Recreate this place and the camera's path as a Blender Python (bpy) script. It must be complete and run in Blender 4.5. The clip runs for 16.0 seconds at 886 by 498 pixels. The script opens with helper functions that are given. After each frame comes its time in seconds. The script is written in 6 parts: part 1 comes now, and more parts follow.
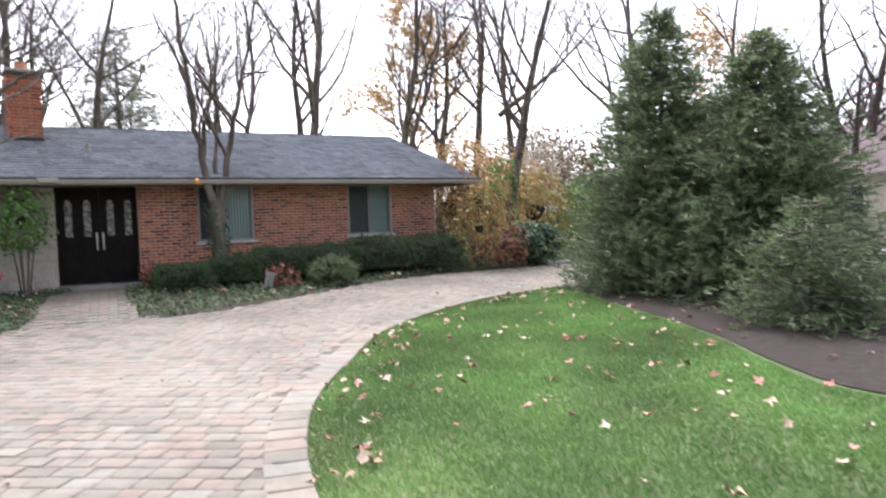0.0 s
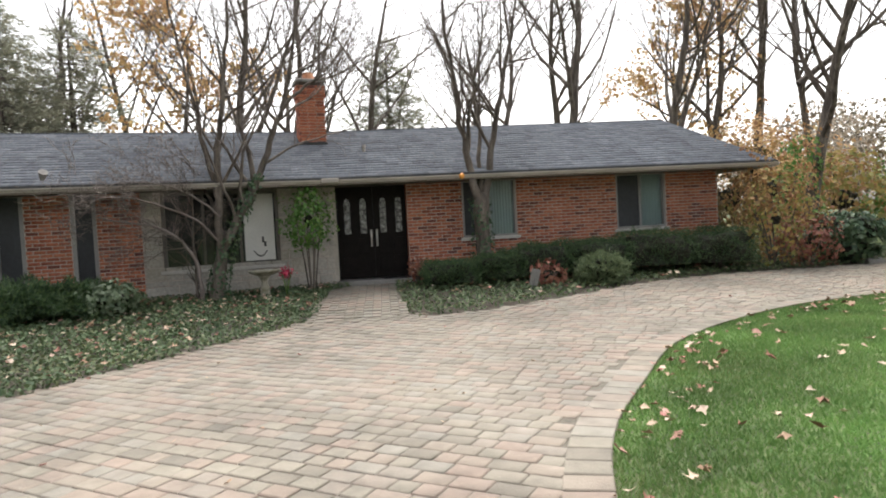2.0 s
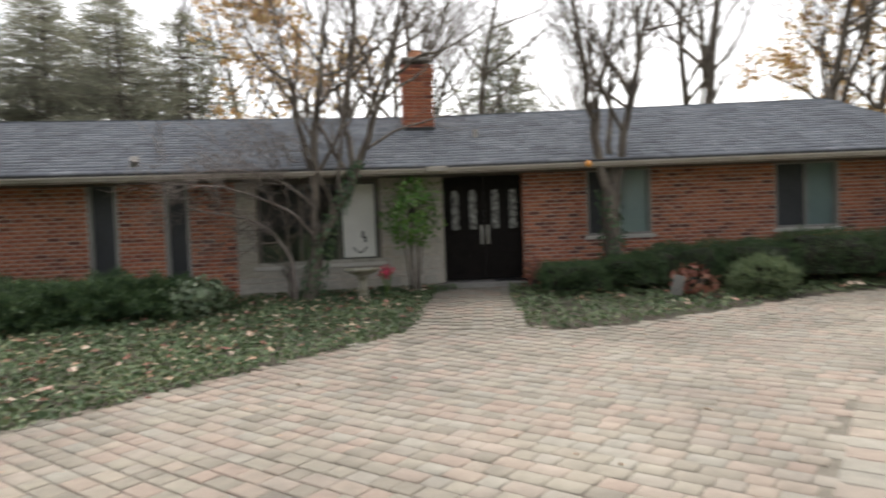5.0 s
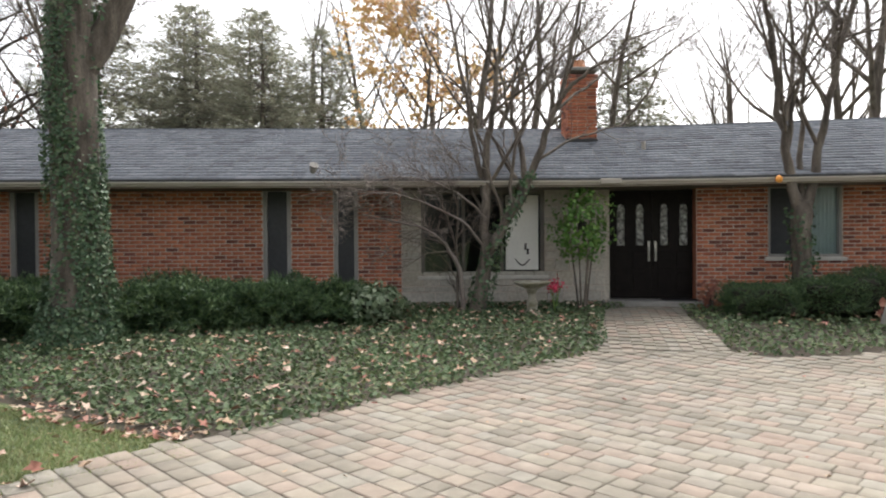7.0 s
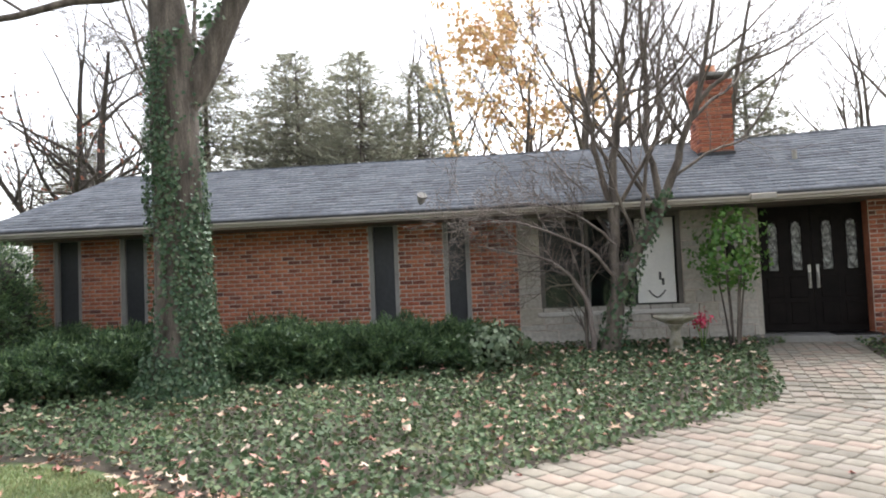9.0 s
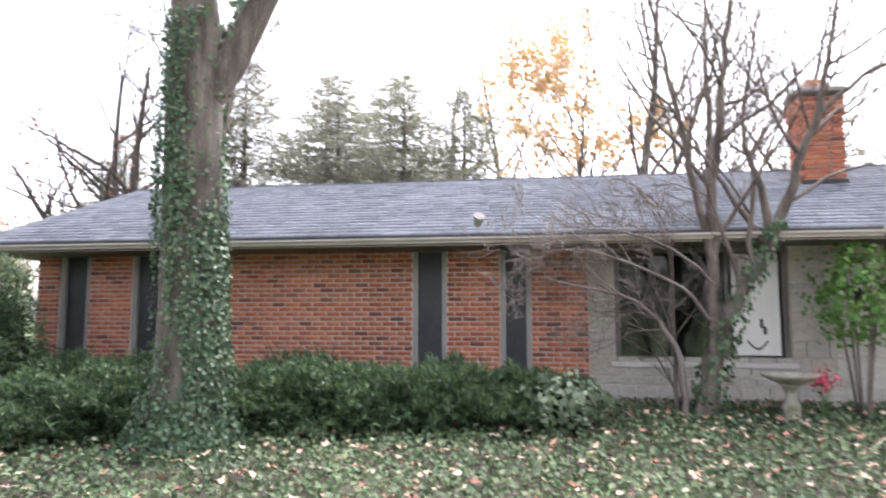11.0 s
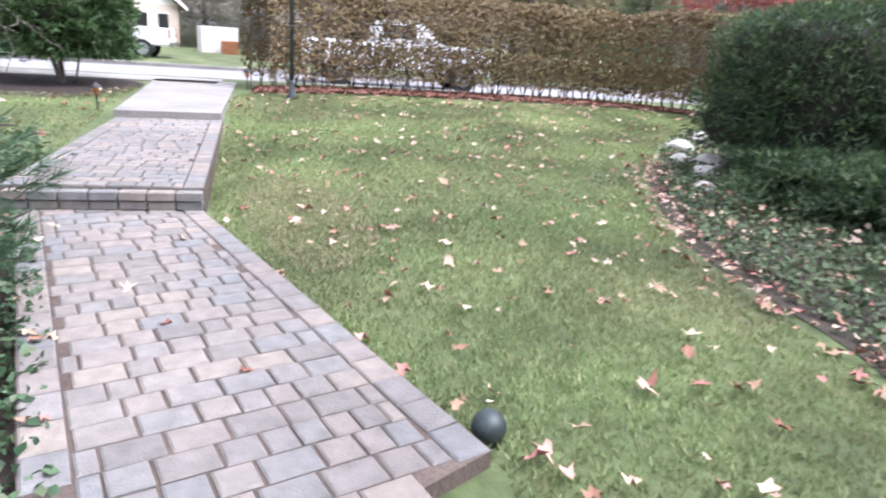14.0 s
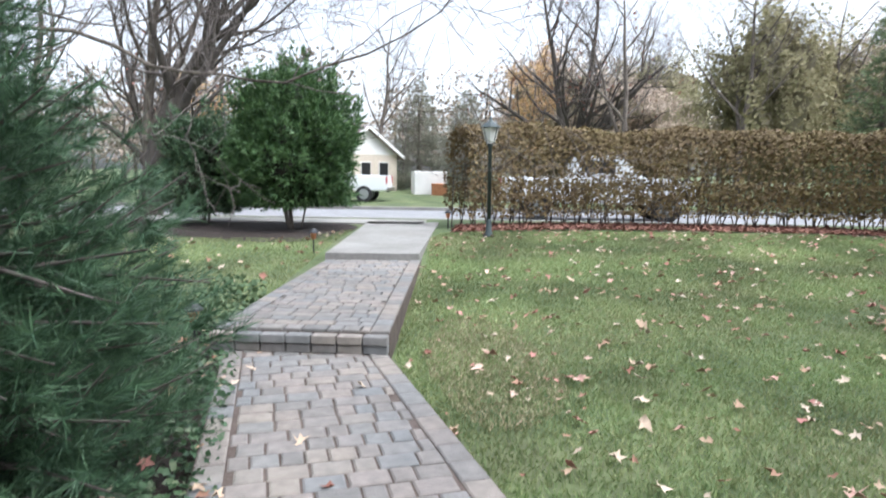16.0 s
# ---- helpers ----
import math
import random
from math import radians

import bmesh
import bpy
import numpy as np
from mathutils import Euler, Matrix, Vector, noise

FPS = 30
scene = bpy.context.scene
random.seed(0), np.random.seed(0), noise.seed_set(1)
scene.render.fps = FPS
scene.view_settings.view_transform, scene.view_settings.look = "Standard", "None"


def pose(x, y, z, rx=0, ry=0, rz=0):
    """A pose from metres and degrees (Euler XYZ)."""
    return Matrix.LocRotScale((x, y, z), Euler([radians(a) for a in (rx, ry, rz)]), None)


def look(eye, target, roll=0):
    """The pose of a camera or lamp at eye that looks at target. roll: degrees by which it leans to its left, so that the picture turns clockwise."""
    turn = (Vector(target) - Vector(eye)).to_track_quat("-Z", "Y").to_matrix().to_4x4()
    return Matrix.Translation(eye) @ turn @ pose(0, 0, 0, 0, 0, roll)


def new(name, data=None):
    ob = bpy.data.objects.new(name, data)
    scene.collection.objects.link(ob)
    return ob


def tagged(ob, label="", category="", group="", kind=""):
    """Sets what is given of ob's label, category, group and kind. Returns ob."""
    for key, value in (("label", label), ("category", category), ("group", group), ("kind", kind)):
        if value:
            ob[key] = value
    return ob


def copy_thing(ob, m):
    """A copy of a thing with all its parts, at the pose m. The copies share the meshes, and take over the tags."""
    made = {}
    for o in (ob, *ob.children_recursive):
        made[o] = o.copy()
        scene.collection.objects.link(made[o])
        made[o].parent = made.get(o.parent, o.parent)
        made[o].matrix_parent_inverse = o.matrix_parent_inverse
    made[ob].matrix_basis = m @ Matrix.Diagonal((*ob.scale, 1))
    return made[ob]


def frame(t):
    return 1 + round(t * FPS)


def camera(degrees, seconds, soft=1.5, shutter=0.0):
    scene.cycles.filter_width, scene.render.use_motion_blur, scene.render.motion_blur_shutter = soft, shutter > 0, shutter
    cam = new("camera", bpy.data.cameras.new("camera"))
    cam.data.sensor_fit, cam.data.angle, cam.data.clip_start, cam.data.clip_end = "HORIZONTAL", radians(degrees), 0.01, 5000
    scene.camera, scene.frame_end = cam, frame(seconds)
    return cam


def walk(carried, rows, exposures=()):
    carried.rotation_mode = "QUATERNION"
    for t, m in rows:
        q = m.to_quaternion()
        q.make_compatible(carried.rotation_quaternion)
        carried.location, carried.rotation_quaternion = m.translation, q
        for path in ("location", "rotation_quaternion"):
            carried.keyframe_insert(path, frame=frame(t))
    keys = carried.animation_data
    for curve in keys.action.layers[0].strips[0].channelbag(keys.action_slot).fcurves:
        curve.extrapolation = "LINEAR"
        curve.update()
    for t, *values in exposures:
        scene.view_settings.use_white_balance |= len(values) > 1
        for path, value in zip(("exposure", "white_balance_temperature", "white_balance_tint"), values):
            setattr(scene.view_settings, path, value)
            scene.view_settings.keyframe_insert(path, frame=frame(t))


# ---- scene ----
cam = camera(67.8, 16.0, soft=1.9, shutter=0.4)
ROWS = (
    (0, -2.844, -14.662, 1.517, -41.06, -2.85, -1.93),
    (0.5, -2.807, -14.392, 1.532, -36.84, -0.21, -2.88),
    (1, -2.718, -14.111, 1.510, -29.25, -1.88, -2.42),
    (1.5, -2.619, -13.860, 1.519, -21.12, -0.38, -1.59),
    (2, -2.570, -13.576, 1.483, -19.48, -2.28, -3.05),
    (2.5, -2.533, -13.301, 1.482, -23.24, -1.76, -3.91),
    (3, -2.417, -13.006, 1.506, -21.56, -0.32, -2.41),
    (3.5, -2.351, -12.813, 1.463, -17.96, 0.07, -1.26),
    (4, -2.316, -12.546, 1.446, -18.02, -2.38, -2.42),
    (4.5, -2.295, -12.282, 1.466, -19.50, -1.14, -3.22),
    (5, -2.270, -11.969, 1.478, -10.30, -2.22, -2.33),
    (5.2, -2.300, -11.868, 1.485, -5.99, -0.94, -1.48),
    (7.3, -3.600, -11.444, 1.449, -0.62, -0.62, 0.09),
    (7.5, -3.629, -11.344, 1.458, 2.75, -0.48, 0.06),
    (8, -3.640, -11.131, 1.454, 6.52, -1.85, -0.58),
    (8.5, -3.708, -10.857, 1.446, 5.92, 0.89, -2.52),
    (10.8, -4.311, -9.179, 1.438, 6.75, 4.77, -1.08),
    (11, -4.319, -9.052, 1.443, 8.75, 5.76, 0.0),
    (11.5, -4.393, -8.764, 1.456, 15.56, 8.04, 0.0),
    (12, -4.465, -8.555, 1.390, 22.94, 6.09, 0.55),
    (12.5, -4.652, -8.347, 1.400, 30.32, 1.80, 0.12),
    (13, -4.800, -8.370, 1.450, 49.3, -5.9, 0.9),
    (13.5, -4.930, -8.439, 1.520, 65.91, -12.93, 4.38),
    (14, -5.101, -8.373, 1.515, 75.68, -17.33, 4.10),
    (14.5, -5.265, -8.315, 1.496, 82.43, -18.07, 3.78),
    (15, -5.305, -8.250, 1.487, 91.22, -17.99, 4.20),
    (15.5, -5.463, -8.228, 1.542, 94.52, -11.86, 2.49),
    (16, -5.437, -8.213, 1.570, 93.89, -6.79, 0.66),
)


def sight(x, y, z, yaw, pitch, roll):
    """A camera pose from its place, heading (left of +y), tilt and lean."""
    return Matrix.Translation((x, y, z)) @ Matrix.Rotation(radians(yaw), 4, "Z") @ Matrix.Rotation(radians(90 + pitch), 4, "X") @ Matrix.Rotation(radians(roll), 4, "Z")


walk(cam, [(r[0], sight(*r[1:])) for r in ROWS], [(0, 2.0, 6150, 16), (0.5, 1.8, 6250, 10), (1.5, 1.72, 6700, 10), (5.2, 1.52, 6750, 10), (7.3, 1.86, 6700, 10), (8.0, 2.08, 6450, 10), (8.5, 2.06, 6450, 10), (11.0, 2.84, 6250, 18), (12.0, 2.86, 6400, 16), (13.0, 2.7, 6500, 12), (13.5, 2.62, 6500, 11), (14.0, 2.3, 5900, 20), (14.5, 1.92, 5700, 20), (15.0, 1.85, 5700, 22), (16.0, 1.85, 5900, 10)])

# ---- light: an overcast November day ----
world = bpy.data.worlds.new("overcast_sky")
scene.world = world
world.use_nodes = True
wn, wl = world.node_tree.nodes, world.node_tree.links
sky = wn.new("ShaderNodeTexSky")
sky.sky_type, sky.sun_disc = "NISHITA", False
sky.sun_elevation, sky.sun_rotation = radians(63), radians(23)
sky.dust_density, sky.air_density, sky.ozone_density = 4.0, 1.0, 1.0
grey = wn.new("ShaderNodeRGBToBW")
mix = wn.new("ShaderNodeMix")
mix.data_type = "RGBA"
mix.inputs[0].default_value = 0.8
wl.new(sky.outputs[0], grey.inputs[0])
wl.new(sky.outputs[0], mix.inputs[6])
wl.new(grey.outputs[0], mix.inputs[7])
wl.new(mix.outputs[2], wn["Background"].inputs[0])
wn["Background"].inputs[1].default_value = 0.15
sun = new("sun", bpy.data.lights.new("sun", "SUN"))
sun.data.energy, sun.data.angle, sun.data.color = 0.5, radians(60), (1.0, 0.99, 0.97)
sun.matrix_world = look((0, 0, 20), (-3, -7, 5))


# ---- materials ----
def material(name, colours, rough=0.8, scale=6.0, island=0.0, objrand=0.0, bump=0.0, bump_scale=40.0, metallic=0.0, fine=0.25, stain=0.0, translucent=0.0, spec=0.5, furrow=0.0):
    """A surface of one to four colours, mixed by noise at two scales, by island or by object, with relief."""
    m = bpy.data.materials.new(name)
    m.use_nodes = True
    n, l = m.node_tree.nodes, m.node_tree.links
    b = n["Principled BSDF"]
    b.inputs["Roughness"].default_value, b.inputs["Metallic"].default_value = rough, metallic
    b.inputs["Specular IOR Level"].default_value = spec
    co = n.new("ShaderNodeTexCoord").outputs["Object"]
    if objrand or island:
        geo = n.new("ShaderNodeNewGeometry")
        co = geo.outputs["Position"]
    if furrow:
        stretch = n.new("ShaderNodeVectorMath")
        stretch.operation = "MULTIPLY"
        stretch.inputs[1].default_value = (1.0, 1.0, furrow)
        l.new(co, stretch.inputs[0])
        co = stretch.outputs[0]
    tex = n.new("ShaderNodeTexNoise")
    tex.inputs["Scale"].default_value, tex.inputs["Detail"].default_value = scale, 5.0
    l.new(co, tex.inputs["Vector"])
    value = tex.outputs["Fac"]
    for on, source in ((island, "Random Per Island"), (objrand, "Random")):
        if on:
            src = geo.outputs["Random Per Island"] if source != "Random" else n.new("ShaderNodeObjectInfo").outputs["Random"]
            mx = n.new("ShaderNodeMix")
            mx.inputs[0].default_value = on
            l.new(value, mx.inputs[2])
            l.new(src, mx.inputs[3])
            value = mx.outputs[0]
    ramp = n.new("ShaderNodeValToRGB")
    el = ramp.color_ramp.elements
    lo, hi = (0.08, 0.92) if (island or objrand) else (0.32, 0.68)
    while len(el) < len(colours):
        el.new(0.5)
    for i, c in enumerate(colours):
        el[i].position = lo + (hi - lo) * i / max(1, len(colours) - 1)
        el[i].color = (*c, 1)
    l.new(value, ramp.inputs[0])
    colour = ramp.outputs[0]
    if fine:
        t2 = n.new("ShaderNodeTexNoise")
        t2.inputs["Scale"].default_value, t2.inputs["Detail"].default_value = scale * 14, 4.0
        l.new(co, t2.inputs["Vector"])
        mr = n.new("ShaderNodeMapRange")
        mr.inputs[1].default_value, mr.inputs[2].default_value = 0.25, 0.75
        mr.inputs[3].default_value, mr.inputs[4].default_value = 1 - fine, 1 + fine
        l.new(t2.outputs["Fac"], mr.inputs[0])
        mul = n.new("ShaderNodeVectorMath")
        mul.operation = "SCALE"
        l.new(colour, mul.inputs[0])
        l.new(mr.outputs[0], mul.inputs["Scale"])
        colour = mul.outputs[0]
    if stain:
        t3 = n.new("ShaderNodeTexNoise")
        t3.inputs["Scale"].default_value, t3.inputs["Detail"].default_value = 0.7, 6.0
        l.new(n.new("ShaderNodeNewGeometry").outputs["Position"], t3.inputs["Vector"])
        mr = n.new("ShaderNodeMapRange")
        mr.inputs[1].default_value, mr.inputs[2].default_value = 0.35, 0.65
        mr.inputs[3].default_value, mr.inputs[4].default_value = 1 - stain, 1 + stain
        l.new(t3.outputs["Fac"], mr.inputs[0])
        mul = n.new("ShaderNodeVectorMath")
        mul.operation = "SCALE"
        l.new(colour, mul.inputs[0])
        l.new(mr.outputs[0], mul.inputs["Scale"])
        colour = mul.outputs[0]
    l.new(colour, b.inputs["Base Color"])
    if bump:
        tb = n.new("ShaderNodeTexNoise")
        tb.inputs["Scale"].default_value, tb.inputs["Detail"].default_value = bump_scale, 6.0
        l.new(co, tb.inputs["Vector"])
        bp = n.new("ShaderNodeBump")
        bp.inputs["Strength"].default_value, bp.inputs["Distance"].default_value = bump, 0.02
        l.new(tb.outputs["Fac"], bp.inputs["Height"])
        l.new(bp.outputs[0], b.inputs["Normal"])
    if translucent:
        out = n["Material Output"]
        tr, ms = n.new("ShaderNodeBsdfTranslucent"), n.new("ShaderNodeMixShader")
        l.new(colour, tr.inputs[0])
        ms.inputs[0].default_value = translucent
        l.new(b.outputs[0], ms.inputs[1])
        l.new(tr.outputs[0], ms.inputs[2])
        l.new(ms.outputs[0], out.inputs[0])
    return m


M_LAWN = material("lawn_soil", [(0.06, 0.085, 0.03), (0.09, 0.12, 0.045), (0.12, 0.13, 0.06)], 0.95, 0.6, fine=0.35, bump=0.5, stain=0.25)
M_BLADE = material("grass_blade", [(0.085, 0.17, 0.042), (0.135, 0.27, 0.07), (0.20, 0.32, 0.10), (0.34, 0.33, 0.17)], 0.6, 0.5, island=0.5, fine=0.0, stain=0.3, translucent=0.25)
M_DRYBLADE = material("dry_grass_blade", [(0.12, 0.18, 0.066), (0.18, 0.245, 0.095), (0.275, 0.30, 0.135), (0.46, 0.395, 0.26)], 0.6, 0.45, island=0.45, fine=0.0, stain=0.3, translucent=0.25)
M_STRAW = material("straw_blade", [(0.24, 0.22, 0.12), (0.38, 0.32, 0.20), (0.50, 0.42, 0.29)], 0.7, 0.6, island=0.6, fine=0.0, translucent=0.2)
M_MULCH = material("dark_mulch", [(0.018, 0.012, 0.009), (0.042, 0.028, 0.021)], 0.95, 9, bump=1.0, bump_scale=60)
M_SOIL = material("leafy_soil", [(0.035, 0.027, 0.02), (0.06, 0.047, 0.033), (0.05, 0.05, 0.03)], 0.95, 3, bump=0.8, bump_scale=50)
M_JOINT = material("joint_sand", [(0.11, 0.096, 0.075), (0.16, 0.142, 0.115)], 0.95, 5, bump=0.5)
M_WALKJOINT = material("dark_joint_sand", [(0.075, 0.055, 0.045), (0.12, 0.092, 0.075)], 0.95, 5, bump=0.5)
PAVER_TONES = [(0.125, 0.112, 0.092), (0.192, 0.17, 0.136), (0.23, 0.208, 0.166), (0.25, 0.194, 0.156), (0.22, 0.205, 0.172), (0.272, 0.246, 0.20)]
M_PAVER = material("tan_paver", PAVER_TONES, 0.85, 0.5, objrand=0.62, fine=0.18, bump=0.35, bump_scale=70, stain=0.16)
M_PAVERS = material("tan_pavers", PAVER_TONES, 0.85, 0.5, island=0.62, fine=0.18, bump=0.35, bump_scale=70, stain=0.16)
WALK_TONES = [(0.125, 0.125, 0.12), (0.195, 0.175, 0.158), (0.165, 0.168, 0.166), (0.235, 0.205, 0.175), (0.205, 0.18, 0.163), (0.175, 0.182, 0.18)]
M_WALK = material("blended_paver", WALK_TONES, 0.85, 0.8, objrand=0.75, fine=0.2, bump=0.4, bump_scale=80, stain=0.12)
M_WALKS = material("blended_pavers", WALK_TONES, 0.85, 0.8, island=0.55, fine=0.2, bump=0.4, bump_scale=80, stain=0.12)
BRICK_TONES = [(0.15, 0.062, 0.05), (0.36, 0.12, 0.07), (0.46, 0.165, 0.092), (0.50, 0.19, 0.105), (0.40, 0.13, 0.075)]
M_BRICK = material("red_brick", BRICK_TONES, 0.9, 1.0, objrand=0.85, fine=0.25, bump=0.4, bump_scale=90, stain=0.12)
M_BRICKS = material("red_bricks", BRICK_TONES, 0.9, 1.0, island=0.85, fine=0.25, bump=0.4, bump_scale=90, stain=0.12)
M_MORTAR = material("mortar", [(0.46, 0.38, 0.32), (0.58, 0.50, 0.43)], 0.95, 4, bump=0.4)
M_STONE = material("buff_stone", [(0.34, 0.32, 0.28), (0.46, 0.43, 0.38), (0.40, 0.36, 0.29)], 0.9, 1.5, objrand=0.6, fine=0.2, bump=0.5, bump_scale=30)
M_ROOF = material("grey_shingle", [(0.085, 0.094, 0.11), (0.112, 0.123, 0.143), (0.135, 0.147, 0.168), (0.165, 0.176, 0.198)], 0.9, 1.2, island=0.7, fine=0.3, bump=0.4, bump_scale=120, stain=0.1)
M_FASCIA = material("taupe_fascia", [(0.30, 0.27, 0.23), (0.36, 0.33, 0.29)], 0.6, 2, fine=0.08)
M_GUTTER = material("beige_gutter", [(0.38, 0.345, 0.30), (0.46, 0.425, 0.375)], 0.45, 2, fine=0.06)
M_SOFFIT = material("brown_soffit", [(0.10, 0.085, 0.07), (0.14, 0.12, 0.10)], 0.8, 2, fine=0.1)
M_DOOR = material("black_brown_door", [(0.006, 0.0045, 0.004), (0.011, 0.008, 0.007)], 0.55, 8, fine=0.2, spec=0.12)
M_FRAME = material("bronze_frame", [(0.10, 0.088, 0.075), (0.14, 0.125, 0.11)], 0.5, 3, fine=0.08)
M_GREYFRAME = material("grey_frame", [(0.26, 0.25, 0.24), (0.33, 0.32, 0.30)], 0.5, 3, fine=0.08)
M_WHITE = material("white_paint", [(0.70, 0.69, 0.66), (0.78, 0.77, 0.74)], 0.5, 2, fine=0.05)
M_SILL = material("stone_sill", [(0.50, 0.48, 0.44), (0.60, 0.58, 0.54)], 0.85, 4, fine=0.12)
M_CURTAIN = material("pale_curtain", [(0.70, 0.74, 0.74), (0.82, 0.85, 0.84)], 0.9, 6, fine=0.1)
M_INSIDE = material("painted_room_dimness", [(0.085, 0.085, 0.09), (0.13, 0.13, 0.135)], 0.9, 2)
M_BARK = material("grey_bark", [(0.055, 0.045, 0.037), (0.115, 0.095, 0.078), (0.19, 0.16, 0.132)], 0.95, 9, bump=1.0, bump_scale=22, fine=0.4, furrow=0.16)
M_DARKBARK = material("dark_bark", [(0.045, 0.037, 0.032), (0.095, 0.08, 0.068)], 0.95, 9, bump=0.8, bump_scale=22, fine=0.3, furrow=0.16)
M_TWIG = material("brown_twig", [(0.10, 0.082, 0.073), (0.175, 0.148, 0.133)], 0.9, 3, fine=0.2)
M_PALETWIG = material("pale_twig", [(0.15, 0.12, 0.105), (0.23, 0.195, 0.175)], 0.9, 3, fine=0.2)
M_IVY = material("ivy_leaf", [(0.018, 0.045, 0.022), (0.045, 0.095, 0.042), (0.08, 0.14, 0.065), (0.15, 0.18, 0.10)], 0.5, 1, island=0.7, fine=0.0, translucent=0.15)
M_GROUNDIVY = material("ground_ivy_leaf", [(0.035, 0.07, 0.032), (0.075, 0.125, 0.055), (0.12, 0.17, 0.078), (0.19, 0.19, 0.09)], 0.68, 0.6, island=0.6, fine=0.0, translucent=0.15, stain=0.2)
M_HOLLY = material("pale_broad_leaf", [(0.06, 0.10, 0.05), (0.13, 0.18, 0.10), (0.24, 0.29, 0.19)], 0.5, 1, island=0.7, fine=0.0, translucent=0.2)
M_YEW = material("yew_needle", [(0.012, 0.032, 0.016), (0.05, 0.10, 0.04), (0.15, 0.22, 0.085)], 0.6, 1, island=0.8, fine=0.0, translucent=0.2)
M_SPRUCE = material("spruce_needle", [(0.085, 0.12, 0.062), (0.15, 0.205, 0.10), (0.25, 0.30, 0.155)], 0.6, 0.8, island=0.7, fine=0.0, translucent=0.25)
M_PINE = material("pine_needle", [(0.022, 0.055, 0.03), (0.052, 0.11, 0.054), (0.115, 0.20, 0.095)], 0.55, 0.8, island=0.7, fine=0.0, translucent=0.15)
M_ARBOR = material("arborvitae_spray", [(0.03, 0.07, 0.025), (0.06, 0.125, 0.04), (0.12, 0.20, 0.065)], 0.6, 1, island=0.75, fine=0.0, translucent=0.2)
# near-black colour that paints the shade deep inside the shrubs
M_DARKCORE = material("inner_shade", [(0.012, 0.014, 0.008), (0.025, 0.022, 0.014)], 0.95, 6)
M_HEDGE = material("bronze_hedge_leaf", [(0.105, 0.07, 0.038), (0.145, 0.10, 0.05), (0.185, 0.135, 0.055), (0.155, 0.16, 0.05)], 0.75, 0.5, island=0.4, fine=0.0, translucent=0.2)
# spruce needles paled and greyed, so distance haze sits in the colour
M_FARSPRUCE = material("hazed_spruce_needle", [(0.17, 0.185, 0.14), (0.25, 0.255, 0.19), (0.34, 0.32, 0.25)], 0.8, 0.5, island=0.6, fine=0.0, translucent=0.5)
M_RUST = material("rust_leaf", [(0.16, 0.06, 0.045), (0.26, 0.10, 0.07), (0.30, 0.16, 0.10)], 0.7, 1, island=0.7, fine=0.0, translucent=0.2)
M_OLIVE = material("olive_autumn_leaf", [(0.22, 0.215, 0.11), (0.27, 0.255, 0.135), (0.32, 0.28, 0.16), (0.25, 0.26, 0.115)], 0.8, 0.12, island=0.3, fine=0.0, translucent=0.35)
M_BROWNTREE = material("pale_brown_leaf", [(0.38, 0.31, 0.255), (0.47, 0.385, 0.31), (0.42, 0.37, 0.26)], 0.8, 0.12, island=0.35, fine=0.0, translucent=0.35)
M_OLIVECORE = material("inner_olive_twigs", [(0.17, 0.155, 0.095), (0.24, 0.21, 0.135)], 0.95, 3)
M_GREENBUSH = material("bright_leaf", [(0.06, 0.15, 0.03), (0.11, 0.24, 0.05), (0.20, 0.32, 0.08)], 0.5, 1, island=0.8, fine=0.0, translucent=0.3)
M_GOLD = material("gold_leaf", [(0.22, 0.10, 0.06), (0.32, 0.17, 0.08), (0.38, 0.29, 0.09), (0.22, 0.25, 0.08), (0.33, 0.15, 0.09)], 0.7, 0.8, island=0.6, fine=0.0, translucent=0.3)
M_ORANGE = material("orange_leaf", [(0.45, 0.25, 0.13), (0.60, 0.38, 0.18), (0.60, 0.48, 0.22)], 0.7, 0.5, island=0.6, fine=0.0, translucent=0.3)
M_BROWNLEAF = material("brown_orange_leaf", [(0.20, 0.10, 0.06), (0.34, 0.18, 0.09), (0.42, 0.25, 0.11), (0.30, 0.22, 0.09)], 0.7, 0.6, island=0.6, fine=0.0, translucent=0.3)
M_REDLEAF = material("red_leaf", [(0.40, 0.12, 0.12), (0.55, 0.22, 0.19), (0.50, 0.28, 0.20)], 0.7, 0.5, island=0.6, fine=0.0, translucent=0.3)
M_FALLEN = material("fallen_leaf", [(0.24, 0.10, 0.07), (0.36, 0.23, 0.15), (0.46, 0.34, 0.24), (0.56, 0.46, 0.36), (0.42, 0.19, 0.16)], 0.8, 2, island=0.95, fine=0.0)
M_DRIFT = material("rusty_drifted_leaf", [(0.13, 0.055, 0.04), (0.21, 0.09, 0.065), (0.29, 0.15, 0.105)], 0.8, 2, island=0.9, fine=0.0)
M_ASPHALT = material("pale_asphalt", [(0.20, 0.20, 0.205), (0.26, 0.26, 0.265)], 0.9, 2, bump=0.3)
M_CONCRETE = material("concrete", [(0.20, 0.19, 0.175), (0.27, 0.26, 0.24)], 0.9, 1.2, bump=0.3, fine=0.15, stain=0.1)
M_METAL = material("dark_green_metal", [(0.035, 0.05, 0.05), (0.055, 0.07, 0.07)], 0.45, 4, metallic=0.3)
M_BLACK = material("black_plastic", [(0.012, 0.012, 0.013), (0.02, 0.02, 0.022)], 0.45, 4)
M_RUBBER = material("tyre_rubber", [(0.015, 0.015, 0.015), (0.025, 0.025, 0.025)], 0.85, 8)
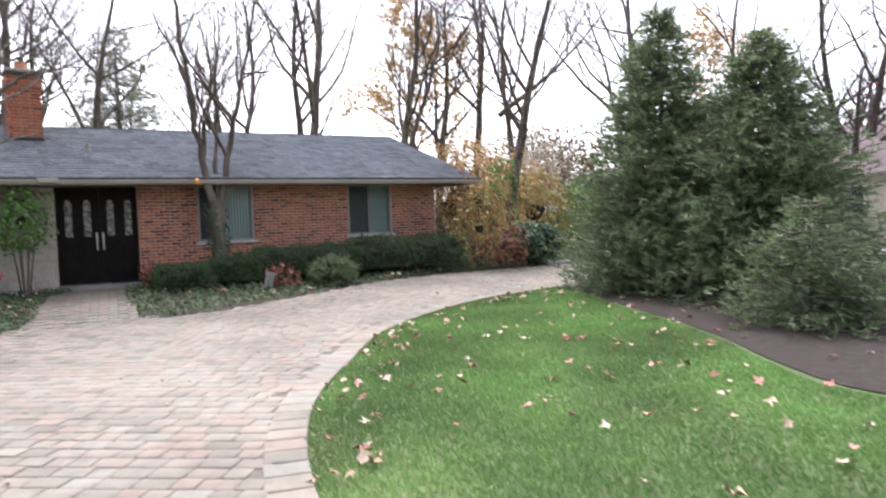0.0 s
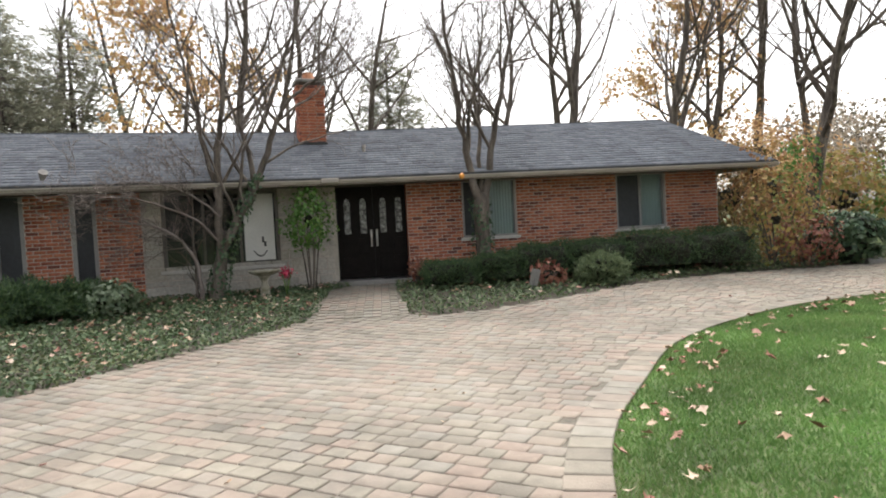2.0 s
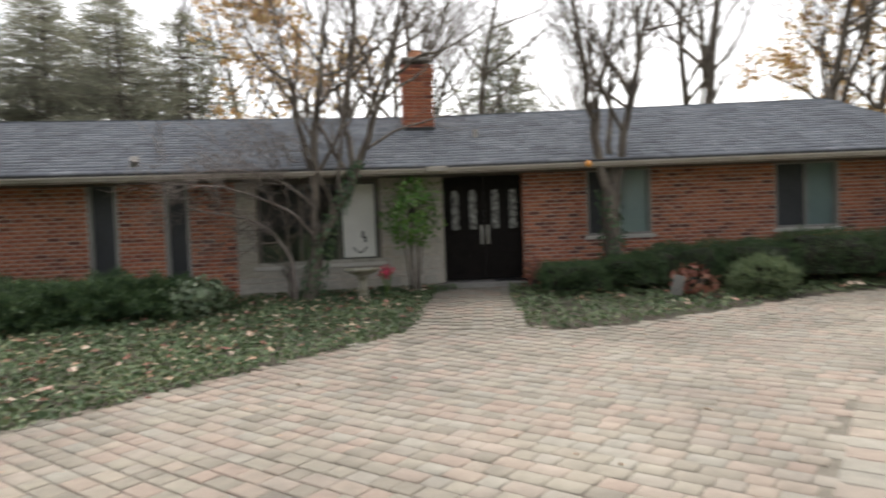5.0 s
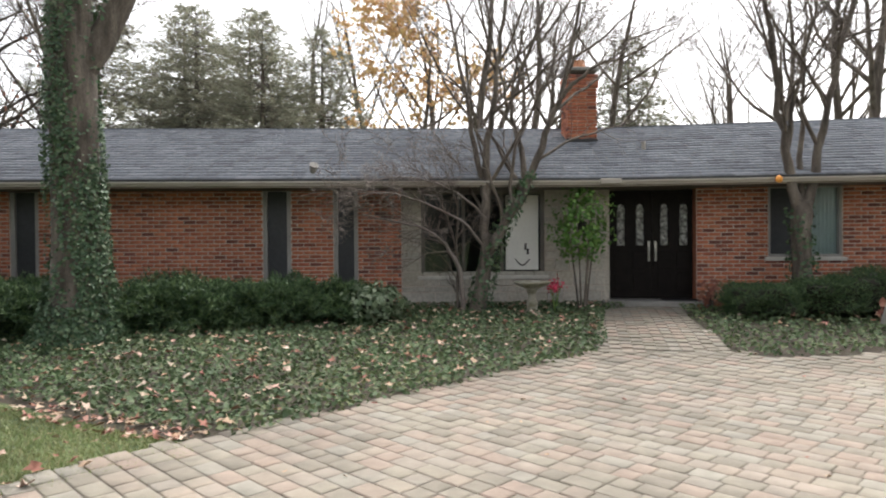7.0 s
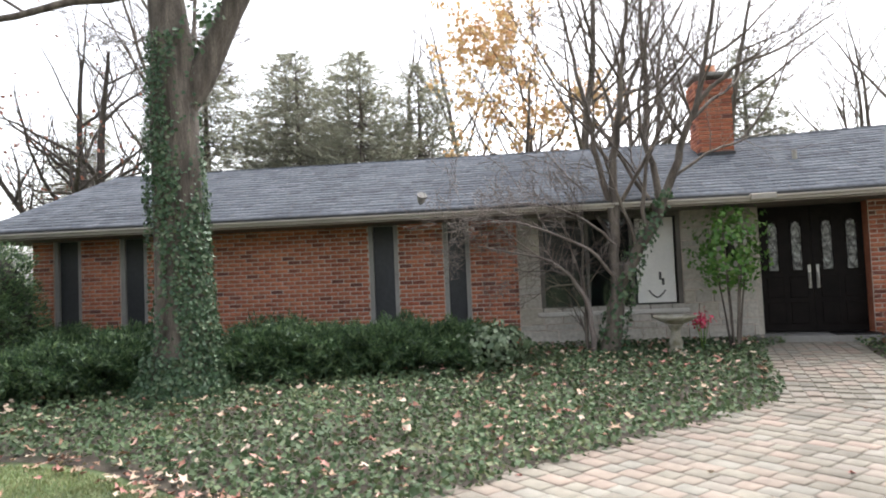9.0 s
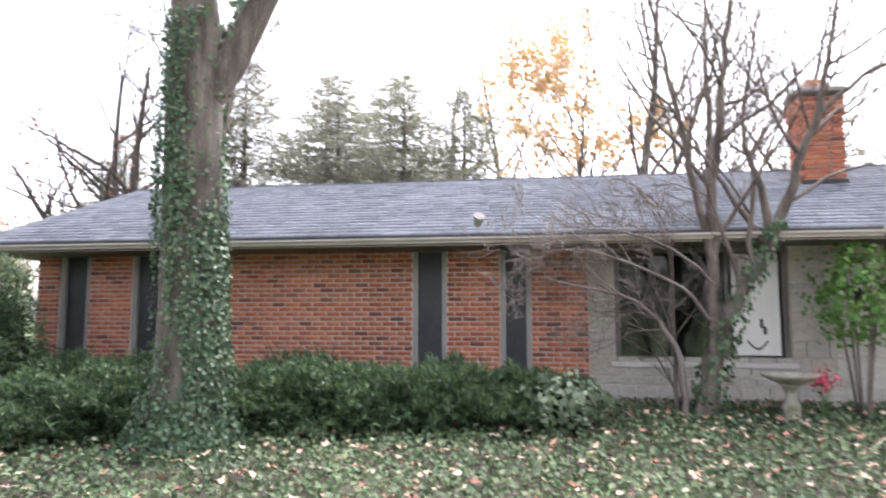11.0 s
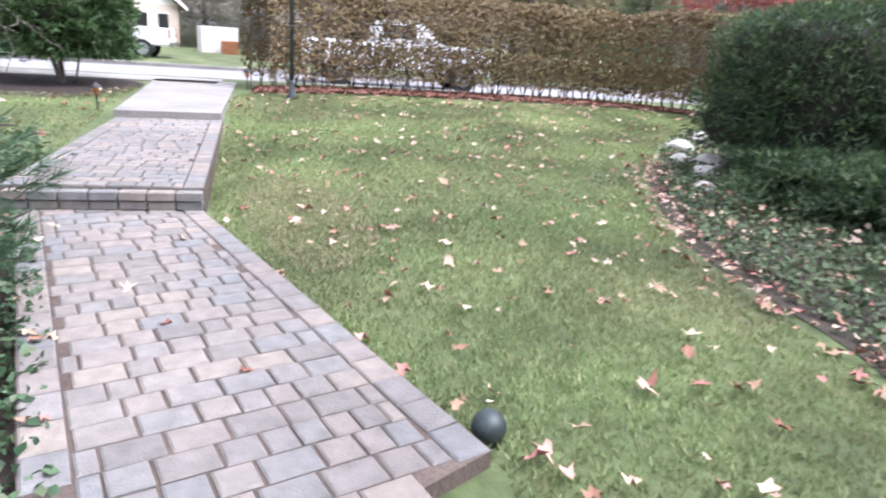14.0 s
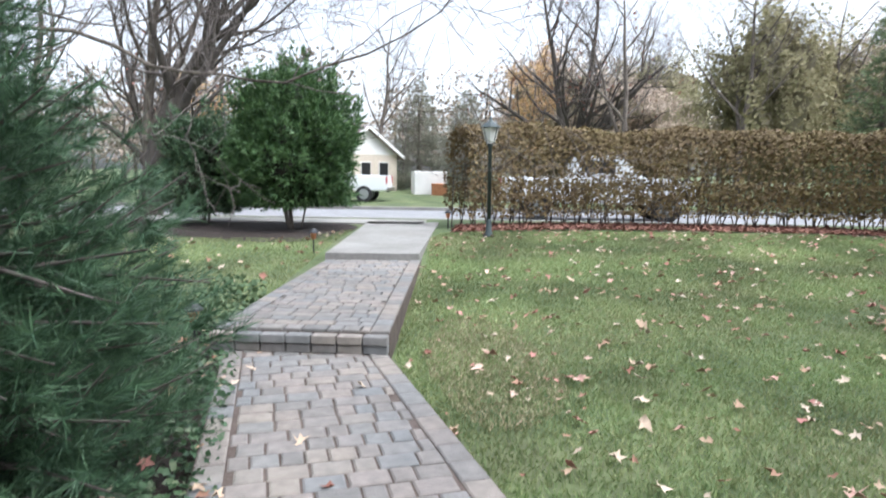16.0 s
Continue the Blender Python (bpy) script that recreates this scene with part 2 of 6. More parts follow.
M_CAR = material("white_car_paint", [(0.75, 0.76, 0.77), (0.80, 0.81, 0.82)], 0.25, 1, fine=0.0)
M_CHROME = material("worn_chrome", [(0.32, 0.31, 0.29), (0.45, 0.44, 0.42)], 0.4, 4, metallic=1.0)
M_REDLAMP = material("red_lens", [(0.35, 0.02, 0.02), (0.42, 0.03, 0.03)], 0.3, 4)
M_LIMESTONE = material("pale_rock", [(0.42, 0.40, 0.36), (0.60, 0.58, 0.53)], 0.9, 5, bump=0.8, bump_scale=15)
M_MOSS = material("mossy_cement", [(0.16, 0.15, 0.09), (0.30, 0.28, 0.22), (0.38, 0.36, 0.31)], 0.95, 6, bump=0.6)
M_PINK = material("pink_flower", [(0.50, 0.03, 0.08), (0.62, 0.06, 0.12)], 0.6, 5)
M_SCREEN = material("insect_screen", [(0.026, 0.028, 0.031), (0.05, 0.053, 0.058)], 0.6, 1.0, fine=0.2)
M_COPPER = material("copper", [(0.40, 0.17, 0.09), (0.52, 0.25, 0.14)], 0.35, 6, metallic=0.8)
M_MAUVEROOF = material("mauve_shingle", [(0.20, 0.15, 0.15), (0.27, 0.21, 0.21)], 0.9, 3, bump=0.3)
M_BUFF = material("buff_brick", [(0.48, 0.41, 0.33), (0.60, 0.53, 0.44)], 0.9, 8, fine=0.2)
M_ORANGETAG = material("orange_plastic", [(0.75, 0.28, 0.04), (0.82, 0.36, 0.07)], 0.5, 3)
M_FROST = material("leaded_glass", [(0.05, 0.05, 0.05), (0.22, 0.22, 0.21), (0.42, 0.43, 0.41)], 0.25, 16, fine=0.3)
M_LEAD = material("lead_came", [(0.03, 0.03, 0.03), (0.05, 0.05, 0.05)], 0.6, 10)
M_RIM = material("steel_rim", [(0.35, 0.36, 0.37), (0.45, 0.46, 0.47)], 0.35, 4, metallic=0.8)


def glass_material(name, tint):
    m = bpy.data.materials.new(name)
    m.use_nodes = True
    n, l = m.node_tree.nodes, m.node_tree.links
    gl, tr, mx, fr = n.new("ShaderNodeBsdfGlossy"), n.new("ShaderNodeBsdfTransparent"), n.new("ShaderNodeMixShader"), n.new("ShaderNodeFresnel")
    gl.inputs["Roughness"].default_value = 0.03
    tr.inputs[0].default_value = (*tint, 1)
    fr.inputs[0].default_value = 1.5
    l.new(fr.outputs[0], mx.inputs[0])
    l.new(tr.outputs[0], mx.inputs[1])
    l.new(gl.outputs[0], mx.inputs[2])
    l.new(mx.outputs[0], n["Material Output"].inputs[0])
    return m


M_GLASS = glass_material("window_glass", (0.75, 0.80, 0.80))
M_DARKGLASS = glass_material("tinted_glass", (0.25, 0.27, 0.28))


# ---- mesh helpers ----
def link(name, me, mat, parent=None, label="", **tags):
    ob = new(name, me)
    if mat and not me.materials:
        me.materials.append(mat)
    if parent:
        ob.parent = parent
    return tagged(ob, label, **tags)


def mesh_np(name, verts, faces):
    me = bpy.data.meshes.new(name)
    verts, faces = np.asarray(verts, float).reshape(-1, 3), np.asarray(faces, int)
    if not len(faces):
        return me
    k = faces.shape[1]
    me.vertices.add(len(verts))
    me.vertices.foreach_set("co", verts.ravel())
    me.loops.add(faces.size)
    me.loops.foreach_set("vertex_index", faces.ravel())
    me.polygons.add(len(faces))
    me.polygons.foreach_set("loop_start", np.arange(len(faces)) * k)
    me.polygons.foreach_set("loop_total", np.full(len(faces), k))
    me.update(calc_edges=True)
    return me


def mesh_bm(name, bm, smooth=False):
    me = bpy.data.meshes.new(name)
    bm.normal_update()
    bm.to_mesh(me)
    bm.free()
    if smooth:
        me.polygons.foreach_set("use_smooth", [True] * len(me.polygons))
    return me


def part(name, bm, mat, parent=None, label="", smooth=False, **tags):
    return link(name, mesh_bm(name, bm, smooth), mat, parent, label, **tags)


def box(bm, c, s, rz=0.0, bevel=0.0):
    m = Matrix.Translation(c) @ Matrix.Rotation(rz, 4, "Z") @ Matrix.Diagonal((*s, 1))
    r = bmesh.ops.create_cube(bm, size=1, matrix=m)
    if bevel:
        es = {e for v in r["verts"] for e in v.link_edges}
        bmesh.ops.bevel(bm, geom=list(es), offset=bevel, segments=1, affect="EDGES")
    return bm


def boxed(c, s, rz=0.0, bevel=0.0):
    return box(bmesh.new(), c, s, rz, bevel)


def lathe(bm, profile, sides=20, at=(0, 0, 0)):
    rings = [[bm.verts.new((at[0] + r * math.cos(2 * math.pi * i / sides), at[1] + r * math.sin(2 * math.pi * i / sides), at[2] + z)) for i in range(sides)] for r, z in profile]
    for a, b in zip(rings, rings[1:]):
        for i in range(sides):
            bm.faces.new((a[i], a[(i + 1) % sides], b[(i + 1) % sides], b[i]))
    bm.faces.new(rings[0][::-1])
    bm.faces.new(rings[-1])
    return bm


def empty(name, at, label, category, group="", kind=""):
    ob = new(name)
    ob.location = at
    return tagged(ob, label, category, group, kind)


def under(ob, parent):
    """Makes a part built in world places a child of a thing that stands elsewhere."""
    ob.parent = parent
    ob.matrix_parent_inverse = Matrix.Translation(parent.location).inverted()
    return ob


def smooth01(v):
    v = min(1.0, max(0.0, v))
    return v * v * (3 - 2 * v)


def ground_z(x, y):
    """The lie of the land: level drive, a rise to the house, a rise to the street."""
    near = 0.27 * smooth01((y + 6.2) / 6.0) * smooth01((x + 16) / 4.0)
    street = 0.34 * smooth01((-x - 10.5) / 8.0)
    ripple = 0.015 * noise.noise((x * 0.5, y * 0.5, 3.1))
    return max(near, street) + ripple


def inside(poly, x, y):
    hit = False
    for (x1, y1), (x2, y2) in zip(poly, poly[1:] + poly[:1]):
        if (y1 > y) != (y2 > y) and x < (x2 - x1) * (y - y1) / (y2 - y1) + x1:
            hit = not hit
    return hit


def spline(pts, closed=True, n=6):
    """A smooth closed outline through the given corners."""
    out, k = [], len(pts)
    for i in range(k if closed else k - 1):
        p0, p1, p2, p3 = (Vector(pts[j % k] if closed else pts[min(max(j, 0), k - 1)]) for j in (i - 1, i, i + 1, i + 2))
        for s in range(n):
            t = s / n
            out.append(tuple(0.5 * (2 * p1 + (p2 - p0) * t + (2 * p0 - 5 * p1 + 4 * p2 - p3) * t * t + (3 * p1 - p0 - 3 * p2 + p3) * t**3)))
    return out


def sheet(name, poly, lift, mat, step=0.8, label="", category="", kind="structure"):
    """A patch of ground with the given outline, laid on the land."""
    bm = bmesh.new()
    f = bm.faces.new([bm.verts.new((x, y, 0)) for x, y in poly])
    xs, ys = [p[0] for p in poly], [p[1] for p in poly]
    for axis, lo, hi in ((0, min(xs), max(xs)), (1, min(ys), max(ys))):
        v = lo + step
        while v < hi:
            co, no = ((v, 0, 0), (1, 0, 0)) if axis == 0 else ((0, v, 0), (0, 1, 0))
            bmesh.ops.bisect_plane(bm, geom=bm.verts[:] + bm.edges[:] + bm.faces[:], plane_co=co, plane_no=no)
            v += step
    for v in bm.verts:
        v.co.z = ground_z(v.co.x, v.co.y) + lift
    bmesh.ops.triangulate(bm, faces=bm.faces[:])
    for f in bm.faces:
        f.normal_update()
        if f.normal.z < 0:
            f.normal_flip()
    return part(name, bm, mat, label=label, smooth=True, category=category, kind=kind)


def spots(poly, n, rnd):
    xs, ys = [p[0] for p in poly], [p[1] for p in poly]
    out = []
    while len(out) < n:
        x, y = rnd.uniform(min(xs), max(xs)), rnd.uniform(min(ys), max(ys))
        if inside(poly, x, y):
            out.append((x, y))
    return out


def leaves(name, pts, size, mat, rng, flat=0.0, aspect=0.7, jitter=0.4, normals=None):
    """One mesh of small folded leaves at the given points. flat: how level they lie."""
    p = np.asarray(pts, float)
    n = len(p)
    a = rng.normal(size=(n, 3))
    nr = rng.normal(size=(n, 3)) if normals is None else np.asarray(normals) + 0.45 * rng.normal(size=(n, 3))
    if flat:
        nr = nr * (1 - flat) + np.array([0, 0, 1.6]) * flat
    nr /= np.linalg.norm(nr, axis=1, keepdims=True) + 1e-9
    a = np.cross(nr, a)
    a /= np.linalg.norm(a, axis=1, keepdims=True) + 1e-9
    b = np.cross(nr, a)
    s = (size * (1 + jitter * rng.uniform(-1, 1, n)))[:, None]
    tip, tail = p + a * s, p - a * s * 0.8
    l, r = p + b * s * aspect + nr * s * 0.25, p - b * s * aspect + nr * s * 0.25
    v = np.stack([tail, l, tip, r], 1).reshape(-1, 3)
    i = np.arange(n)[:, None] * 4
    f = np.concatenate([i + [0, 2, 1], i + [0, 3, 2]], 1).reshape(-1, 3)
    return mesh_np(name, v, f)


def sprays(name, pts, dirs, length, mat, rng, needles=8, width=0.10, spread=0.7):
    """One mesh of needle fans that follow the given directions."""
    p, d = np.repeat(np.asarray(pts, float), needles, 0), np.repeat(np.asarray(dirs, float), needles, 0)
    n = len(p)
    d = d / (np.linalg.norm(d, axis=1, keepdims=True) + 1e-9)
    w = d + spread * rng.normal(size=(n, 3))
    w /= np.linalg.norm(w, axis=1, keepdims=True) + 1e-9
    side = np.cross(w, rng.normal(size=(n, 3)))
    side /= np.linalg.norm(side, axis=1, keepdims=True) + 1e-9
    s = (length * rng.uniform(0.6, 1.2, n))[:, None]
    base = p + d * s * rng.uniform(-0.5, 0.5, n)[:, None]
    v = np.stack([base + side * s * width, base - side * s * width, base + w * s], 1).reshape(-1, 3)
    return mesh_np(name, v, np.arange(3 * n).reshape(-1, 3))
def tube(V, F, pts, radii, sides):
    base = len(V)
    for i, p in enumerate(pts):
        d = (pts[min(i + 1, len(pts) - 1)] - pts[max(i - 1, 0)]).normalized()
        s = d.cross(Vector((0.3, 0.9, 0.2))).normalized()
        u = d.cross(s)
        for k in range(sides):
            a = 2 * math.pi * k / sides
            V.append(tuple(p + (s * math.cos(a) + u * math.sin(a)) * radii[i]))
    for i in range(len(pts) - 1):
        for k in range(sides):
            a, b = base + i * sides + k, base + i * sides + (k + 1) % sides
            F.append((a, b, b + sides, a + sides))



# ---- the land ----
def far_ground():
    xs = np.concatenate([np.linspace(-400, -60, 8), np.linspace(-50, -26, 9), np.arange(-25, 14.1, 0.75), np.linspace(18, 60, 8), np.linspace(100, 400, 5)])
    ys = np.concatenate([np.linspace(-400, -60, 6), np.linspace(-50, -22, 8), np.arange(-20, 8.1, 0.75), np.linspace(12, 60, 8), np.linspace(100, 400, 5)])
    v = [(x, y, ground_z(x, y) - (0.25 * smooth01((-x - 22) / 1.0) if x < -22 else 0)) for y in ys for x in xs]
    w = len(xs)
    f = [(j * w + i, j * w + i + 1, (j + 1) * w + i + 1, (j + 1) * w + i) for j in range(len(ys) - 1) for i in range(w - 1)]
    me = mesh_np("ground", v, f)
    me.polygons.foreach_set("use_smooth", [True] * len(me.polygons))
    return link("ground", me, M_LAWN, label="green mown lawn ground sloping gently to house and street", category="ground", kind="structure")


far_ground()
DRIVE = spline([(0.25, -3.88), (0.7, -4.2), (2.0, -4.05), (4.6, -3.32), (6.9, -3.1), (10.0, -3.4), (13.5, -3.5), (16, -4), (15.5, -6.4), (11.5, -5.9), (7.7, -6.15), (5.5, -6.25), (3.7, -6.8), (2.2, -7.6), (0.95, -8.75), (-0.15, -9.9), (-1.0, -11.35), (-1.6, -13.2), (-1.7, -15.5), (-1.5, -19), (-6.5, -19), (-7.0, -14), (-6.3, -10.2), (-6.9, -9.1), (-6.7, -8.25), (-6.2, -7.8), (-5.75, -7.37), (-5.05, -6.68), (-4.3, -6.05), (-3.8, -5.58), (-2.7, -4.75), (-1.65, -3.97), (-1.25, -3.84)], n=4)
sheet("driveway_bed", DRIVE, 0.019, M_JOINT, label="sandy joint bed under the paved drive", category="driveway")
ENTRY = [(-0.25, 0.1), (1.33, -0.29), (0.95, -0.85), (0.72, -1.5), (0.27, -3.86), (-1.3, -3.8), (-1.15, -3.3), (-0.85, -2.1), (-0.5, -0.9)]
sheet("entry_walk_bed", ENTRY, 0.016, M_JOINT, label="sandy joint bed under the entry walk", category="walkway")
BED_LEFT = spline([(-0.25, 0.1), (-0.5, -0.9), (-0.85, -2.1), (-1.17, -3.3), (-1.65, -3.97), (-2.7, -4.75), (-3.8, -5.58), (-4.3, -6.05), (-5.05, -6.68), (-5.78, -6.42), (-6.5, -5.9), (-7.5, -5.35), (-8.6, -5.2), (-9.8, -5.05), (-12.0, -4.15), (-13.6, -3.1), (-15.5, -1.5), (-16.5, 1.5), (-12.5, 2.0), (-12.0, 0.05), (-6, 0.05)], n=4)
sheet("bed_soil", BED_LEFT, 0.010, M_SOIL, label="leaf-strewn soil of the ivy bed", category="planting bed")
BED_RIGHT = spline([(1.36, -0.32), (0.95, -0.85), (0.72, -1.5), (0.27, -3.84), (0.7, -4.17), (2.0, -4.02), (4.6, -3.29), (6.9, -3.07), (9.9, -3.37), (13, -3.45), (13, 0.5), (8.6, -1.2), (5, -0.85)], n=3)
sheet("bed_soil_right", BED_RIGHT, 0.011, M_SOIL, label="leaf-strewn soil of the shrub bed", category="planting bed")
MULCH = spline([(7.7, -6.4), (6.3, -8.4), (4.75, -10.8), (3.6, -12.1), (3.1, -13.1), (3.6, -15), (11, -16), (14, -10), (11.5, -6.0)], n=4)
sheet("mulch_bed", MULCH, 0.012, M_MULCH, label="dark bark mulch bed under spruces", category="mulch")
HEDGE_LINE = spline([(-19.6, -8.9), (-20.5, -7.2), (-20.9, -4.5), (-20.7, -1.5), (-19.6, 0.6), (-17.6, 1.6)], closed=False, n=6)
sheet("hedge_mulch", [(x + 1.0, y - 0.1) for x, y in HEDGE_LINE] + [(x - 0.9, y + 0.1) for x, y in HEDGE_LINE][::-1], 0.012, M_MULCH, label="dark mulch strip under the hedge", category="mulch")
sheet("thuja_mulch", spline([(-16.6, -11.6), (-19.4, -11.0), (-20.8, -13), (-20.5, -17), (-18.2, -16.8), (-17.2, -14)], n=4), 0.012, M_MULCH, label="dark mulch under the arborvitae", category="mulch")

# street, kerbs and pavement
def strip(name, x0, x1, z, mat, label, category, thick=0.12):
    return part(name, boxed(((x0 + x1) / 2, -10, z - thick / 2), (abs(x1 - x0), 120, thick)), mat, label=label, category=category, kind="structure")


strip("road", -23.4, -28.6, 0.16, M_ASPHALT, "pale grey asphalt street", "road")
strip("kerb", -23.1, -23.4, 0.27, M_CONCRETE, "low concrete kerb of the street", "kerb", 0.3)
strip("kerb_far", -28.6, -28.9, 0.27, M_CONCRETE, "low concrete kerb on the far side", "kerb", 0.3)
part("pavement", boxed((-20.75, -34.7, 0.31), (1.3, 50, 0.12)), M_CONCRETE, label="concrete pavement along the street", category="pavement", kind="structure")


# ---- pavers ----
def paver_mesh(name, l, w, h=0.06, c=0.006):
    bm = bmesh.new()
    lo = [bm.verts.new((x, y, -h)) for x, y in ((-l / 2, -w / 2), (l / 2, -w / 2), (l / 2, w / 2), (-l / 2, w / 2))]
    mid = [bm.verts.new((x, y, -c)) for x, y in ((-l / 2, -w / 2), (l / 2, -w / 2), (l / 2, w / 2), (-l / 2, w / 2))]
    k = c * 1.4
    top = [bm.verts.new((x, y, 0)) for x, y in ((-l / 2 + k, -w / 2 + k), (l / 2 - k, -w / 2 + k), (l / 2 - k, w / 2 - k), (-l / 2 + k, w / 2 - k))]
    for a, b in ((lo, mid), (mid, top)):
        for i in range(4):
            bm.faces.new((a[i], a[(i + 1) % 4], b[(i + 1) % 4], b[i]))
    bm.faces.new(top)
    return mesh_bm(name, bm)


def rows_of(poly, ang, row, lengths, gap, rnd):
    """Places and sizes of pavers laid in broken rows over an outline."""
    ca, sa = math.cos(ang), math.sin(ang)
    us = [x * ca + y * sa for x, y in poly]
    vs = [-x * sa + y * ca for x, y in poly]
    v, out = min(vs), []
    while v < max(vs):
        u = min(us) - rnd.uniform(0, 0.2)
        while u < max(us):
            l = rnd.choice(lengths)
            uc, vc = u + l / 2, v + row / 2
            x, y = uc * ca - vc * sa, uc * sa + vc * ca
            if inside(poly, x, y):
                out.append((x, y, l - gap, row - gap))
            u += l
        v += row
    return out


def lay(thing, placed, ang, zf, mat_one, mat_many, near, rnd, name="paver"):
    """The nearest pavers as pieces of their own; the others as one joined part."""
    placed = sorted(placed, key=lambda p: (p[0] - near[0]) ** 2 + (p[1] - near[1]) ** 2)
    meshes = {}
    for x, y, l, w in placed[:290]:
        key = (round(l, 3), round(w, 3))
        if key not in meshes:
            meshes[key] = paver_mesh(name, l, w)
            meshes[key].materials.append(mat_one)
        ob = new(name, meshes[key])
        ob.parent = thing
        ob.matrix_basis = Matrix.Translation((x, y, zf(x, y) + rnd.uniform(-0.003, 0.003))) @ Matrix.Rotation(ang + rnd.uniform(-0.015, 0.015), 4, "Z")
    v, f = [], []
    c = 0.006
    for x, y, l, w in placed[290:]:
        z = zf(x, y) + rnd.uniform(-0.003, 0.003)
        a = ang + rnd.uniform(-0.015, 0.015)
        ca, sa, b = math.cos(a), math.sin(a), len(v)
        for dz, k in ((-0.05, 0), (-c, 0), (0, c * 1.4)):
            for sx, sy in ((-1, -1), (1, -1), (1, 1), (-1, 1)):
                px, py = sx * (l / 2 - k), sy * (w / 2 - k)
                v.append((x + px * ca - py * sa, y + px * sa + py * ca, z + dz))
        for r in (0, 4):
            f += [(b + r + i, b + r + (i + 1) % 4, b + r + 4 + (i + 1) % 4, b + r + 4 + i) for i in range(4)]
        f.append((b + 8, b + 9, b + 10, b + 11))
    if v:
        link("pavers", mesh_np("pavers", v, f), mat_many, thing, kind="stuff")


def border(line, width, depth, gap):
    """Pavers in a single row along a line, set across it."""
    out, carry = [], 0.0
    for (x1, y1), (x2, y2) in zip(line, line[1:]):
        d, a = math.hypot(x2 - x1, y2 - y1), math.atan2(y2 - y1, x2 - x1)
        while carry < d:
            out.append((x1 + (x2 - x1) * carry / d, y1 + (y2 - y1) * carry / d, a))
            carry += width
        carry -= d
    return [(x, y, width - gap, depth - gap, a) for x, y, a in out]


# ---- the house ----
class Wall:
    """A wall frame: u runs along the wall, out points away from the house."""
    def __init__(self, x, y, deg):
        self.o, self.a = Vector((x, y, 0)), radians(deg)
        self.d, self.out = Vector((math.cos(self.a), math.sin(self.a), 0)), Vector((math.sin(self.a), -math.cos(self.a), 0))

    def at(self, u, out, z):
        return self.o + self.d * u + self.out * out + Vector((0, 0, z))

    def box(self, bm, u0, u1, o0, o1, z0, z1, bevel=0.0):
        return box(bm, self.at((u0 + u1) / 2, (o0 + o1) / 2, (z0 + z1) / 2), (u1 - u0, abs(o1 - o0), z1 - z0), self.a, bevel)


LEFT, RIGHT, ENTRYWALL = Wall(0, 0, 0), Wall(1.38, -0.287, -10), Wall(-0.06, 0.25, -10.7)
TOP = 2.40
COURSE, BRICK = 0.0677, 0.205


def solid_wall(name, wall, u0, u1, z0, holes, mat, label, thick=0.22, back=0.0):
    """A wall with openings cut through: boxes between and over the holes."""
    bm = bmesh.new()
    u = u0
    for h0, h1, hz0, hz1 in sorted(holes):
        wall.box(bm, u, h0, -back, -thick, z0, TOP)
        if hz0 > z0:
            wall.box(bm, h0, h1, -back, -thick, z0, hz0)
        if hz1 < TOP:
            wall.box(bm, h0, h1, -back, -thick, hz1, TOP)
        u = h1
    wall.box(bm, u, u1, -back, -thick, z0, TOP)
    return part(name, bm, mat, label=label, category="wall", kind="structure")


def brickwork(parent, wall, u0, u1, z0, holes, near_u, rnd):
    """Courses of running bond, clipped round the openings."""
    pieces = []
    n = int((TOP - z0) / COURSE)
    for r in range(n):
        z = z0 + r * COURSE
        u = u0 - (BRICK / 2 if r % 2 else 0)
        while u < u1:
            a, b = max(u, u0), min(u + BRICK, u1)
            spans = [(a, b)]
            for h0, h1, hz0, hz1 in holes:
                if hz0 - 0.02 < z + COURSE / 2 < hz1 + 0.02:
                    spans = [s for x, y in spans for s in ((x, min(y, h0)), (max(x, h1), y)) if s[1] - s[0] > 0.03]
            pieces += [(s0, s1, z) for s0, s1 in spans if s1 - s0 > 0.03]
            u += BRICK
    pieces.sort(key=lambda p: (p[0] - near_u) ** 2 + (p[2] - 1.4) ** 2 * 2)
    cache = {}
    g = 0.013

    def shape(l):
        h, k = COURSE - g, 0.004
        v = [(0, 0, 0), (l, 0, 0), (l, 0, h), (0, 0, h), (k, -0.010, k), (l - k, -0.010, k), (l - k, -0.010, h - k), (k, -0.010, h - k)]
        return v, [(0, 1, 5, 4), (1, 2, 6, 5), (2, 3, 7, 6), (3, 0, 4, 7), (4, 5, 6, 7)]

    for s0, s1, z in pieces[:280]:
        l = round(s1 - s0 - g, 2)
        if l not in cache:
            v, f = shape(l)
            cache[l] = mesh_np("brick", v, f)
            cache[l].materials.append(M_BRICK)
        ob = new("brick", cache[l])
        ob.parent = parent
        ob.matrix_basis = Matrix.Translation(wall.at(s0 + g / 2, rnd.uniform(-0.002, 0.001), z)) @ Matrix.Rotation(wall.a, 4, "Z")
    V, F = [], []
    for s0, s1, z in pieces[280:]:
        v, f = shape(s1 - s0 - g)
        m = Matrix.Translation(wall.at(s0 + g / 2, rnd.uniform(-0.002, 0.001), z)) @ Matrix.Rotation(wall.a, 4, "Z")
        b = len(V)
        V += [tuple(m @ Vector(q)) for q in v]
        F += [tuple(b + i for i in q) for q in f]
    link("bricks", mesh_np("bricks", V, F), M_BRICKS, parent, kind="stuff")


